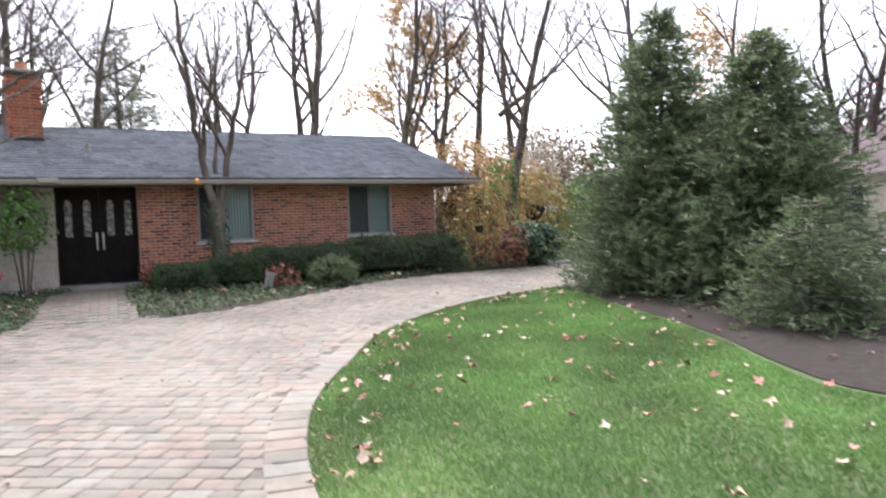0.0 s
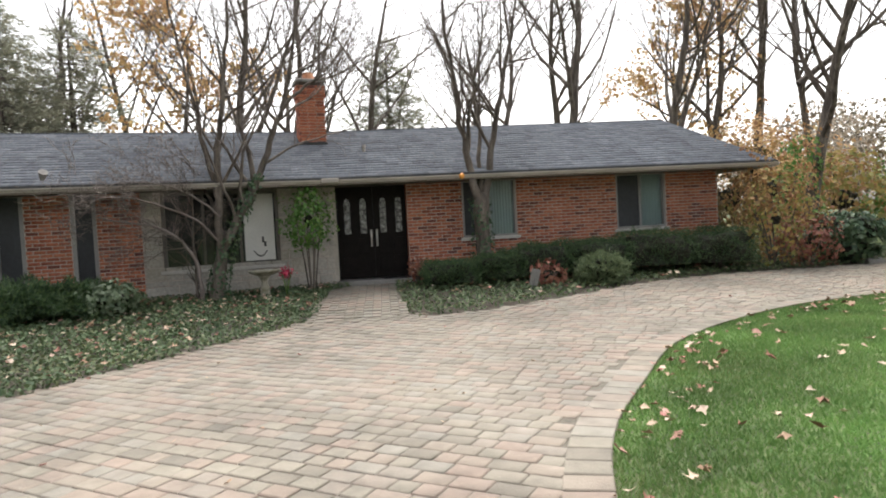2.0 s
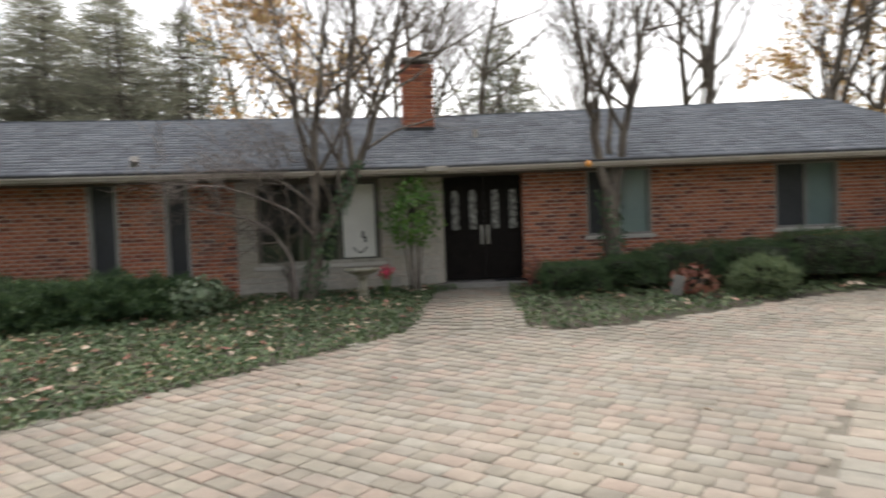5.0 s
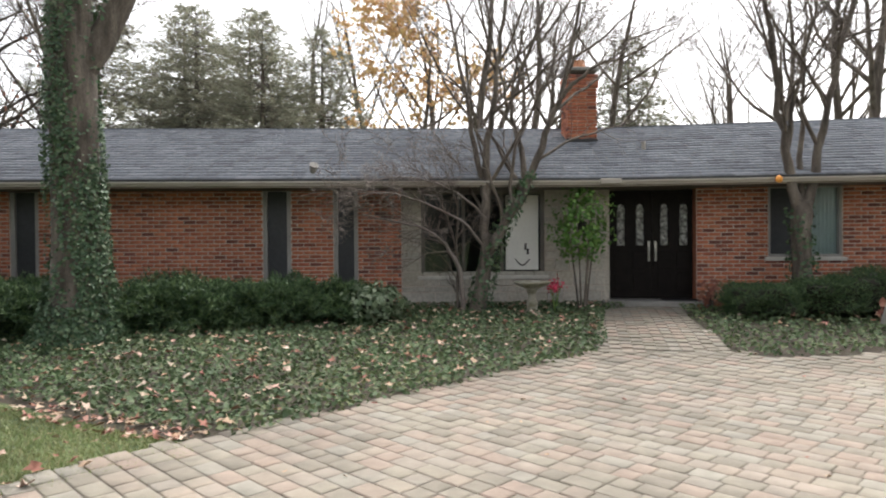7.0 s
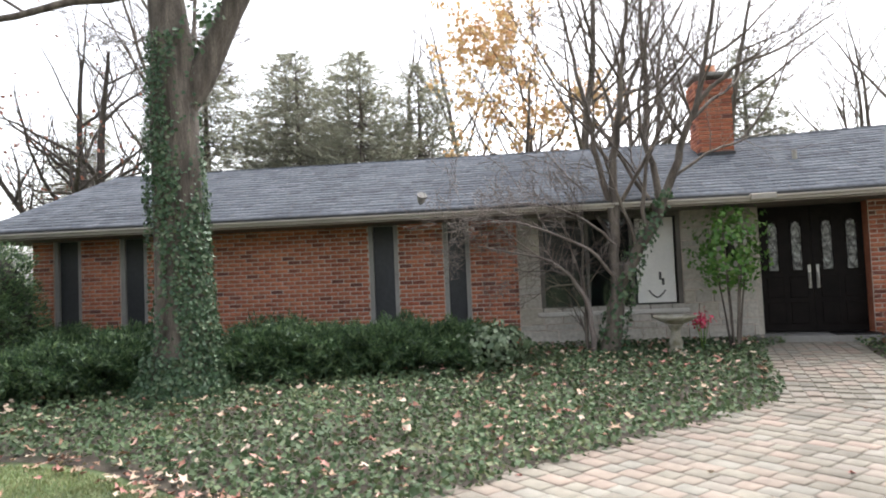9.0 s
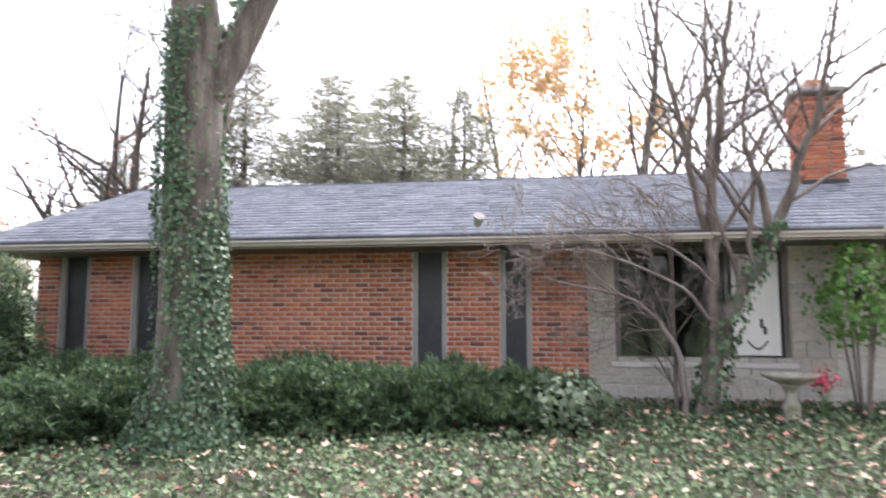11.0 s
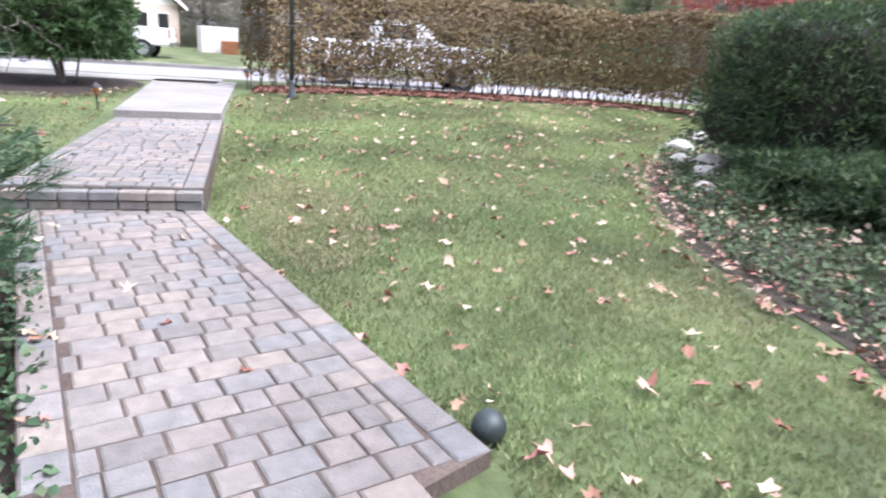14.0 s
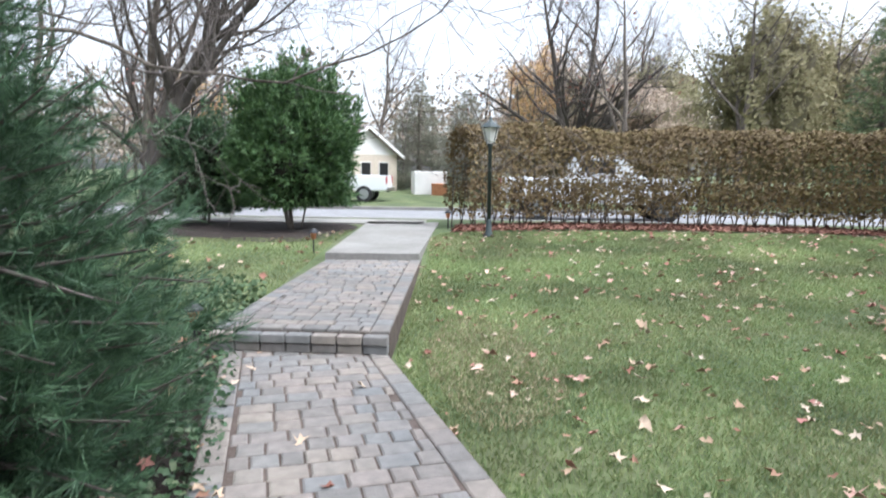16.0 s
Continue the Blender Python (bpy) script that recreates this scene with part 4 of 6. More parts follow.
def bare_tree(name, stems, seed, label, top=3, wander=0.09, droop=0.0, leaf=None, leaf_n=0, leaf_size=0.06, bark=None, twig=None, at=(0, 0, 0)):
    rnd = random.Random(seed)
    out = {}
    if len(stems[0]) == 4:
        out = skeleton(stems, rnd, top, wander, droop)
    else:
        set_stems(out, stems, rnd, top, wander)
    t = empty(name, at, label, "tree")
    for one in out[0]:
        o = link("trunk", mesh_np("trunk", *limbs({0: [one]}, [0], 9)), bark or M_BARK, t)
        o.data.polygons.foreach_set("use_smooth", [True] * len(o.data.polygons))
    for one in out.get(1, []):
        link("limb", mesh_np("limb", *limbs({1: [one]}, [1], 6)), bark or M_BARK, t)
    if top >= 2:
        link("crown", mesh_np("crown", *limbs(out, list(range(2, top + 1)), 3)), twig or M_TWIG, t, "crown of fine bare twigs")
    if leaf:
        rng = np.random.default_rng(seed)
        ends = [p for lv in range(2, top + 1) for pts, _ in out.get(lv, []) for p in pts[1:]]
        pick = rng.integers(0, len(ends), leaf_n)
        pts = np.array([ends[i] for i in pick]) + rng.normal(0, 0.12, (leaf_n, 3))
        link("leaf_canopy", leaves("leaf_canopy", pts, leaf_size, leaf, rng), leaf, t, "scattered autumn leaves")
    return t


def ivied(parent, line, radii, n, seed, mat=None, size=0.035, off=0.02):
    """Ivy leaves that clothe a trunk."""
    rng = np.random.default_rng(seed)
    seg = rng.integers(0, len(line) - 1, n)
    f = rng.uniform(0, 1, n)
    P, N = [], []
    for s, q in zip(seg, f):
        a, b = Vector(line[s]), Vector(line[s + 1])
        r = radii[s] * (1 - q) + radii[s + 1] * q
        an = rng.uniform(0, 2 * math.pi)
        o = Vector((math.cos(an), math.sin(an), 0))
        height = a.lerp(b, q).z
        streak = noise.noise((o.x * 1.5, o.y * 1.5, height * 0.45 + seed)) + 0.45 * noise.noise((o.x * 4.0, o.y * 4.0, height * 1.8))
        cover = 1.1 - 0.24 * max(0.0, height - 0.6) + 2.2 * streak
        if height > 0.5 and rng.uniform(0, 1) > max(cover, 0.06):
            continue
        P.append(a.lerp(b, q) + o * (r + off + abs(rng.normal(0, 0.03))))
        N.append(o + Vector((0, 0, 0.3)))
    return link("ivy", leaves("ivy", P, size, mat or M_IVY, rng, normals=N, aspect=0.8), mat or M_IVY, parent, "climbing ivy")


# the ivy-clad shade tree before the left wing
zb = ground_z(-7.85, -2.85)
big = empty("ivy_clad_tree", (-7.85, -2.85, zb), "large shade tree with ivy-clad grey trunk in ground ivy", "tree")
TRUNK_LINE = [Vector(p) for p in ((0, 0, -0.25), (0, 0, 0.15), (0, 0, 0.6), (-0.01, 0, 1.4), (-0.03, 0.01, 2.4), (-0.05, 0.02, 3.4), (-0.06, 0.02, 4.3), (-0.16, 0.03, 5.2), (-0.25, 0.05, 6.5), (-0.3, 0.1, 8.5), (-0.4, 0.1, 11.0))]
TRUNK_R = [0.56, 0.42, 0.33, 0.295, 0.285, 0.285, 0.25, 0.20, 0.18, 0.14, 0.07]
TV, TF = [], []
tube(TV, TF, TRUNK_LINE, TRUNK_R, 16)
link("trunk", mesh_np("trunk", TV, TF), M_BARK, big).data.polygons.foreach_set("use_smooth", [True] * len(TF))
bigrnd = random.Random(21)
crown = skeleton([((0.04, 0.02, 3.5), (0.42, 0.03, 1), 7.5, 0.185), ((-0.25, 0.0, 5.0), (-1.2, -0.25, 0.10), 4.2, 0.06), ((-0.2, 0.1, 5.6), (-1.0, 0.5, 0.55), 5.0, 0.09), ((0.2, 0.0, 4.9), (1.0, -0.6, 0.30), 5.0, 0.06), ((-0.2, 0.0, 5.6), (-0.6, -0.9, 0.45), 4.5, 0.06), ((-0.2, 0.1, 4.6), (-0.9, 0.6, 0.15), 3.2, 0.045), ((-0.3, 0.1, 7.0), (0.4, 0.6, 1), 4.5, 0.10)], bigrnd, 4, 0.13, 0.25)
for one in crown[0]:
    link("limb", mesh_np("limb", *limbs({0: [one]}, [0], 9)), M_BARK, big)
link("crown", mesh_np("crown", *limbs(crown, [1, 2, 3, 4], 5)), M_TWIG, big, "crown of fine bare twigs")
ivied(big, [(0, 0, -0.05), (0, 0, 0.3), (0, 0, 1.0), (-0.02, 0, 2.0), (-0.04, 0, 3.0), (-0.05, 0, 4.4)], [0.60, 0.43, 0.345, 0.305, 0.30, 0.27], 24000, 4, size=0.026)
ivied(big, [(0.05, 0.03, 4.1), (0.5, 0.05, 4.9), (0.95, 0.08, 5.7)], [0.22, 0.2, 0.17], 700, 6, size=0.045)

# the multi-stemmed tree at the birdbath, with pale drooping side branches
zt = ground_z(-2.62, -0.95)
T2 = bare_tree("ornamental_tree", [
    ([(0.0, 0, -0.15), (0.16, 0, 0.45), (0.23, 0, 0.95), (0.28, 0.02, 1.9), (0.31, 0.03, 2.8), (0.44, 0.05, 3.75), (0.57, 0.08, 4.8), (0.68, 0.1, 6.2)], 0.12, 0.02),
    ([(0.09, 0.03, -0.15), (0.22, 0, 0.5), (0.28, -0.02, 0.95), (0.60, -0.05, 1.5), (0.92, -0.05, 2.1), (1.22, -0.02, 2.9), (1.52, 0.0, 3.6), (1.70, 0.05, 4.4), (1.95, 0.1, 5.6)], 0.125, 0.02),
    ([(0.28, 0.02, 1.8), (0.10, 0.05, 2.7), (-0.09, 0.1, 3.8), (-0.32, 0.15, 4.9), (-0.5, 0.2, 6.0)], 0.055, 0.012),
    ([(0.92, -0.05, 2.1), (0.78, 0.1, 2.9), (0.72, 0.2, 3.6), (0.98, 0.25, 5.0)], 0.06, 0.012),
    ([(1.50, 0.0, 3.5), (1.9, -0.2, 3.9), (2.5, -0.3, 4.1), (3.2, -0.4, 4.5)], 0.04, 0.008),
    ([(-0.19, 0.03, -0.1), (-0.2, 0.03, 0.8), (-0.17, 0.05, 2.1)], 0.035, 0.012),
], 8, "multi-stemmed bare ornamental tree beside the birdbath", top=3, wander=0.13, at=(-2.62, -0.95, zt))
side = {}
set_stems(side, [
    ([(-0.10, -0.02, -0.1), (-0.17, -0.05, 0.62), (-0.33, -0.1, 1.05), (-0.68, -0.18, 1.36), (-1.1, -0.25, 1.48), (-1.7, -0.3, 1.62)], 0.05, 0.01),
    ([(0.24, -0.03, 1.1), (-0.15, -0.2, 1.5), (-0.7, -0.3, 1.78), (-1.4, -0.35, 1.95), (-2.2, -0.4, 1.8)], 0.028, 0.006),
    ([(0.27, -0.03, 1.55), (-0.2, -0.1, 1.95), (-0.9, -0.15, 2.2), (-1.7, -0.2, 2.15)], 0.024, 0.006),
], random.Random(5), 3, 0.2, 0.3)
for one in side[0]:
    link("drooping_branch", mesh_np("drooping_branch", *limbs({0: [one]}, [0], 5)), M_PALETWIG, T2, "pale weeping side branch")
link("side_spray", mesh_np("side_spray", *limbs(side, [1, 2, 3], 3)), M_PALETWIG, T2, "fine pale side twigs")
ivied(T2, [(0.1, 0, 0), (0.26, 0, 0.7), (0.5, -0.03, 1.35), (1.0, -0.04, 2.3)], [0.17, 0.14, 0.12, 0.09], 750, 9)

# the two-stemmed tree in the right-hand bed
T1 = bare_tree("two_stemmed_tree", [
    ([(-0.02, 0, 1.55), (-0.16, 0, 2.0), (-0.30, 0, 2.9), (-0.47, 0.02, 4.2), (-0.62, 0.05, 5.6), (-0.7, 0.1, 6.8)], 0.105, 0.015),
    ([(0.04, 0, 1.55), (0.16, 0, 2.0), (0.34, 0.02, 2.9), (0.62, 0.05, 4.1), (0.95, 0.08, 5.3), (1.15, 0.1, 6.5)], 0.10, 0.015),
    ([(0.05, 0.05, 1.7), (0.10, 0.2, 2.8), (0.22, 0.3, 4.0), (0.30, 0.35, 5.4)], 0.06, 0.012),
    ([(-0.25, 0.0, 2.6), (-0.20, -0.15, 3.4), (0.02, -0.25, 4.6), (0.10, -0.3, 5.6)], 0.05, 0.01),
], 17, "two-stemmed bare tree with ivy at its foot", top=3, wander=0.12, at=(2.62, -1.35, ground_z(2.62, -1.35)))
TV, TF = [], []
tube(TV, TF, [Vector(p) for p in ((0.03, 0, -0.2), (0.02, 0, 0.2), (0.0, 0, 0.8), (-0.02, 0, 1.3), (0.0, 0, 1.62), (0.02, 0, 1.8))], [0.24, 0.165, 0.145, 0.15, 0.17, 0.12], 12)
link("bole", mesh_np("bole", TV, TF), M_BARK, T1).data.polygons.foreach_set("use_smooth", [True] * len(TF))
ivied(T1, [(0, 0, 0), (0, 0, 0.9), (-0.02, 0, 1.7)], [0.25, 0.16, 0.16], 650, 10)


# ---- shrubs and conifers ----
def shrub(name, at, size, mat, n, seed, label, leaf=0.035, flat_top=False, category="shrub", core=0.82, lumps=0.25, stems=True, group="", needles=0, rot=0.0, low=0.05, inner=None):
    """A leafy shrub: stems, a core darkened as inner shade and a coat of leaves with an uneven outline."""
    rng, rnd = np.random.default_rng(seed), random.Random(seed)
    x, y = at
    t = empty(name, (x, y, ground_z(x, y)), label, category, group)
    t.rotation_euler = (0, 0, rot)
    sx, sy, sz = size

    def radius(u):
        k = 1 + lumps * noise.noise((u * 2.1 + Vector((seed, 0, 0)))[:]) + lumps * 0.6 * noise.noise((u * 5.3 + Vector((0, seed, 0)))[:])
        k += (0.05 if flat_top else 0.20) * noise.noise((u * 9.0 + Vector((seed, seed, 0)))[:]) if needles else 0.0
        if flat_top:
            m = (abs(u.x) ** 8 + abs(u.y) ** 8 + abs(u.z) ** 8) ** 0.125
            k = (1 + 0.45 * (k - 1)) / m
        return k

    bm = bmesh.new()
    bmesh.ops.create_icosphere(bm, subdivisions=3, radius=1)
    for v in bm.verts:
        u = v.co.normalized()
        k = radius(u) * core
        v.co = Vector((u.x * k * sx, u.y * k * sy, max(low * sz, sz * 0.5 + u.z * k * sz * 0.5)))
    part("core", bm, inner or M_DARKCORE, t, "solid core darkened as the shade inside the foliage")
    P, N = [], []
    while len(P) < n:
        u = Vector(rng.normal(size=3)).normalized()
        k = radius(u) * (rng.uniform(0.74, 1.12) if needles and not flat_top else rng.uniform(0.82, 1.05))
        z = sz * 0.5 + u.z * k * sz * 0.5
        if z < low * sz:
            continue
        P.append((u.x * k * sx, u.y * k * sy, z))
        N.append(u)
    if needles:
        D = np.array(N) + np.array([0, 0, 0.35])
        me = sprays("foliage", P, D, leaf, mat, rng, needles, 0.12, 0.75)
    else:
        me = leaves("foliage", P, leaf, mat, rng, normals=N)
    link("foliage", me, mat, t)
    if stems:
        V, F = [], []
        for k in range(7):
            a = rnd.uniform(0, 6.28)
            tube(V, F, [Vector((0.1 * sx * math.cos(a), 0.1 * sy * math.sin(a), -0.05)), Vector((0.3 * sx * math.cos(a), 0.3 * sy * math.sin(a), sz * 0.3)), Vector((0.55 * sx * math.cos(a), 0.55 * sy * math.sin(a), sz * 0.6))], [0.02, 0.016, 0.01], 5)
        link("stem_cluster", mesh_np("stem_cluster", V, F), M_BARK, t, kind="stuff")
    return t


def conifer(name, at, height, spread, mat, seed, label, tiers=26, per=11, needle=0.13, needles=7, bare=0.03, power=0.8, droop=0.15, z=None, up=0.0, thin=0.10):
    """A conifer: a trunk, whorls of boughs and needle sprays along each."""
    rng, rnd = np.random.default_rng(seed), random.Random(seed)
    t = empty(name, (at[0], at[1], ground_z(*at) if z is None else z), label, "conifer")
    V, F = [], []
    tube(V, F, [Vector((0, 0, -0.1)), Vector((0.02, 0, height * 0.5)), Vector((0, 0.02, height * 0.98))], [0.022 * height, 0.013 * height, 0.01], 8)
    link("trunk", mesh_np("trunk", V, F), M_BARK, t)
    BV, BF, P, D = [], [], [], []
    for i in range(tiers):
        f = bare + (1 - bare) * (i + rnd.random()) / tiers
        r = spread * (1 - f) ** power * rnd.uniform(0.82, 1.1) + 0.08
        for k in range(max(4, int(per * (1 - f * 0.55)))):
            a = rnd.uniform(0, 6.283)
            rr = r * rnd.uniform(0.7, 1.12)
            o = Vector((math.cos(a), math.sin(a), 0))
            b0 = Vector((0, 0, f * height))
            b1 = b0 + o * rr * 0.5 + Vector((0, 0, -droop * rr * 0.35 + up * rr * 0.3))
            b2 = b0 + o * rr + Vector((0, 0, -droop * rr * 0.3 + up * rr * 0.8 + rnd.gauss(0.05, 0.14) * rr))
            tube(BV, BF, [b0, b1, b2], [0.012 + 0.006 * rr, 0.012, 0.004], 3)
            n = max(4, int(rr / (needle * 0.55)))
            for q in range(n):
                s = 0.22 + 0.80 * (q + rnd.random()) / n
                p = b0.lerp(b1, s * 2) if s < 0.5 else b1.lerp(b2, min(1.08, s * 2 - 1))
                sd = Vector((-o.y, o.x, 0)) * rnd.gauss(0, 0.22 * rr * (1.15 - s))
                P.append(p + sd + Vector((0, 0, rnd.gauss(-0.05, 0.10) * min(1.2, 0.4 + 0.5 * rr))))
                D.append(o * 0.8 + sd.normalized() * 0.5 + Vector((0, 0, 0.15 + up)))
    link("bough_cluster", mesh_np("bough_cluster", BV, BF), M_TWIG, t, kind="stuff")
    link("foliage", sprays("foliage", P, D, needle, mat, rng, needles, thin, 0.55), mat, t)
    return t


conifer("spruce_tree", (8.5, -8.0), 5.2, 1.95, M_SPRUCE, 31, "tall dark green spruce standing in mulch", tiers=60, per=19, needle=0.14, needles=7, power=0.62)
conifer("spruce_tree", (8.35, -9.9), 4.35, 2.0, M_SPRUCE, 32, "broad green spruce standing in mulch", tiers=54, per=19, needle=0.14, needles=7, power=0.6)
conifer("spruce_tree", (5.95, -11.5), 1.6, 1.05, M_SPRUCE, 33, "small low spruce with pale tips at the lawn edge", tiers=18, per=13, needle=0.10, needles=8, power=0.55)
conifer("pine_tree", (-8.2, -10.7), 2.35, 1.2, M_PINE, 34, "young white pine with long soft needles beside the path", tiers=26, per=15, needle=0.14, needles=48, bare=0.03, power=0.42, droop=0.1, up=0.3, thin=0.017)

# clipped and loose evergreens along the left wing
shrub("clipped_yew", (-11.95, -2.1), (1.15, 0.95, 1.95), M_YEW, 13000, 41, "large clipped box-shaped yew at the house corner", 0.085, True, needles=3, low=0.13, core=0.90)
for i, (x, y, sx, sy, sz) in enumerate([(-10.9, -2.95, 0.75, 0.6, 0.52), (-9.75, -2.75, 0.85, 0.65, 0.56), (-8.9, -2.55, 0.55, 0.5, 0.62), (-9.4, -1.4, 0.85, 0.55, 0.60), (-10.8, -1.25, 0.8, 0.6, 0.62), (-7.05, -1.95, 0.62, 0.55, 0.58), (-6.25, -1.8, 0.72, 0.62, 0.52), (-5.35, -1.75, 0.66, 0.6, 0.58), (-4.65, -1.6, 0.55, 0.5, 0.50), (-7.3, -1.1, 0.7, 0.45, 0.60)]):
    shrub("spreading_yew", (x, y), (sx, sy, sz), M_YEW, 5200, 50 + i, "loose dark green spreading yew before the brick wall", 0.085, category="shrub", lumps=0.85, core=0.62, needles=5, group="yews along the wall", low=0.10)
shrub("holly_shrub", (-4.15, -1.85), (0.45, 0.4, 0.58), M_HOLLY, 900, 61, "pale green broadleaf shrub at the end of the yews", 0.05, lumps=0.4, core=0.6)
# leafy green bush beside the door
gb = shrub("green_bush", (-0.74, -0.75), (0.42, 0.36, 1.25), M_GREENBUSH, 1150, 62, "upright bright green bush beside the entry", 0.04, lumps=0.75, core=0.15, stems=False)
for o in gb.children:
    o.location.z = 0.78
V, F = [], []
rr = random.Random(6)
for k in range(6):
    a = rr.uniform(0, 6.28)
    tube(V, F, [Vector((0.05 * math.cos(a), 0.05 * math.sin(a), -0.05)), Vector((0.12 * math.cos(a), 0.12 * math.sin(a), 0.6)), Vector((0.28 * math.cos(a), 0.25 * math.sin(a), 1.75))], [0.018, 0.014, 0.006], 5)
link("stem_cluster", mesh_np("stem_cluster", V, F), M_BARK, gb, kind="stuff")
# clipped hedges before the right wing
for i, (x, y, sx, sy, sz) in enumerate([(1.75, -1.7, 0.50, 0.40, 0.52), (2.75, -1.75, 0.45, 0.40, 0.60), (3.6, -1.8, 0.62, 0.45, 0.72), (4.75, -2.0, 0.68, 0.5, 0.76), (6.05, -2.15, 0.78, 0.55, 0.88), (7.4, -2.45, 0.78, 0.55, 0.86)]):
    shrub("hedge_bush", (x, y), (sx, sy, sz), M_YEW, 4200, 70 + i, "clipped dark green hedge bush under the windows", 0.05, True, needles=3, group="clipped hedge under the windows", rot=radians(-10), low=0.22, lumps=0.6, core=0.8)
shrub("mugo_pine", (4.45, -2.75), (0.45, 0.40, 0.55), M_SPRUCE, 1800, 77, "round low dwarf pine at the edge of the bed", 0.08, needles=5)
shrub("red_shrub", (3.35, -2.6), (0.36, 0.3, 0.48), M_RUST, 170, 78, "small shrub with reddish autumn leaves", 0.05, core=0.3, lumps=0.5)
shrub("red_shrub", (1.35, -0.95), (0.22, 0.2, 0.55), M_RUST, 120, 79, "small reddish shrub beside the doorstep", 0.05, core=0.3, lumps=0.5)
# autumn shrubs and trees at the east end
shrub("autumn_shrub", (9.3, -3.05), (0.7, 0.55, 1.1), M_RUST, 700, 80, "low shrub with rusty autumn leaves", 0.05, lumps=0.7, core=0.12)
shrub("autumn_shrub", (8.7, -2.8), (0.8, 0.7, 2.1), M_GOLD, 1050, 81, "loose shrub with gold and orange autumn leaves", 0.05, lumps=0.6, core=0.12)
shrub("autumn_shrub", (9.6, -1.9), (1.15, 0.95, 3.3), M_BROWNLEAF, 1500, 82, "tall loose shrub with orange autumn leaves", 0.05, lumps=0.6, core=0.10)
shrub("rhododendron", (10.6, -2.9), (0.85, 0.7, 1.1), M_IVY, 1800, 83, "dark broadleaf evergreen shrub by the drive", 0.07, lumps=0.35)
et = bare_tree("ivied_tree", [((0, 0, -0.1), (0.02, 0, 1), 9.5, 0.20), ((0.05, 0, 4.3), (0.85, -0.3, 0.7), 4.5, 0.09)], 23, "tall bare tree with ivy-covered lower trunk", top=3, wander=0.06, at=(11.2, -1.2, 0.1))
ivied(et, [(0, 0, 0), (0, 0, 1.5), (0, 0, 3.0)], [0.45, 0.45, 0.3], 1500, 12, M_GREENBUSH, 0.06, 0.08)
for i, (x, y, sz, m) in enumerate([(13.5, -0.5, 2.6, M_GOLD), (15.5, -1.5, 2.2, M_GREENBUSH), (14.5, 2.0, 3.2, M_ORANGE), (17.5, -2.0, 2.8, M_GOLD), (12.5, 2.5, 3.0, M_HEDGE), (19, 1.0, 4.6, M_HEDGE), (16, 5.0, 4.4, M_ORANGE), (22, -3.5, 4.0, M_OLIVE), (20.5, 5.5, 5.0, M_BROWNTREE), (25, 0.5, 4.6, M_BROWNTREE)]):
    shrub("autumn_thicket", (x, y), (1.5, 1.3, sz), m, 2200, 90 + i, "loose thicket with yellowing autumn leaves", 0.075, lumps=0.6, core=0.2)
# broad hedge along the street, and the arborvitae
def street_hedge():
    rng = np.random.default_rng(7)
    t = empty("street_hedge", (*HEDGE_LINE[0], ground_z(*HEDGE_LINE[0])), "long clipped hedge turning bronze along the street", "hedge")
    line = [Vector((x, y, ground_z(x, y))) for x, y in HEDGE_LINE]
    seg = [(b - a).length for a, b in zip(line, line[1:])]
    total = sum(seg)
    P, N, V, F = [], [], [], []

    def along(s):
        for a, b, l in zip(line, line[1:], seg):
            if s <= l:
                return a.lerp(b, s / l), (b - a).normalized()
            s -= l
        return line[-1], (line[-1] - line[-2]).normalized()

    for _ in range(48000):
        p, d = along(rng.uniform(0, total))
        o = Vector((d.y, -d.x, 0))
        a = rng.uniform(0, math.pi)
        c, s = math.cos(a), math.sin(a)
        k = 1.0 / (abs(c) ** 4 + abs(s) ** 4) ** 0.25
        k *= 1 + 0.10 * noise.noise((p * 1.3 + Vector((c, s, 0)))[:]) - abs(rng.normal(0, 0.08))
        z = 0.55 + 1.68 * s * k + 0.14 * noise.noise((p * 0.6)[:])
        low = rng.uniform(0, 1) < 0.35
        if low:
            z = rng.uniform(0.25, 1.0)
        if rng.uniform() < (0.5 if z < 0.9 else 0.42 if z < 1.5 else 0.0):
            continue
        P.append(p + o * (0.62 * c * k) + Vector((0, 0, z)))
        N.append(o * c + Vector((0, 0, s)))
    under(link("foliage", leaves("foliage", P, 0.042, M_HEDGE, rng, normals=N), M_HEDGE), t)
    rnd = random.Random(4)
    for i in range(int(total / 0.15)):
        p, d = along(i * 0.15 + rnd.uniform(0, 0.1))
        o = Vector((d.y, -d.x, 0))
        b = p + o * rnd.uniform(-0.3, 0.3)
        for k in range(2):
            e = b + o * rnd.gauss(0, 0.22) + d * rnd.gauss(0, 0.2)
            tube(V, F, [b, b.lerp(e, 0.5) + Vector((0, 0, 0.6)), e + Vector((0, 0, rnd.uniform(1.2, 2.1)))], [0.016, 0.012, 0.004], 3)
    under(link("stem_cluster", mesh_np("stem_cluster", V, F), M_BARK, label="crowded grey hedge stems", kind="stuff"), t)


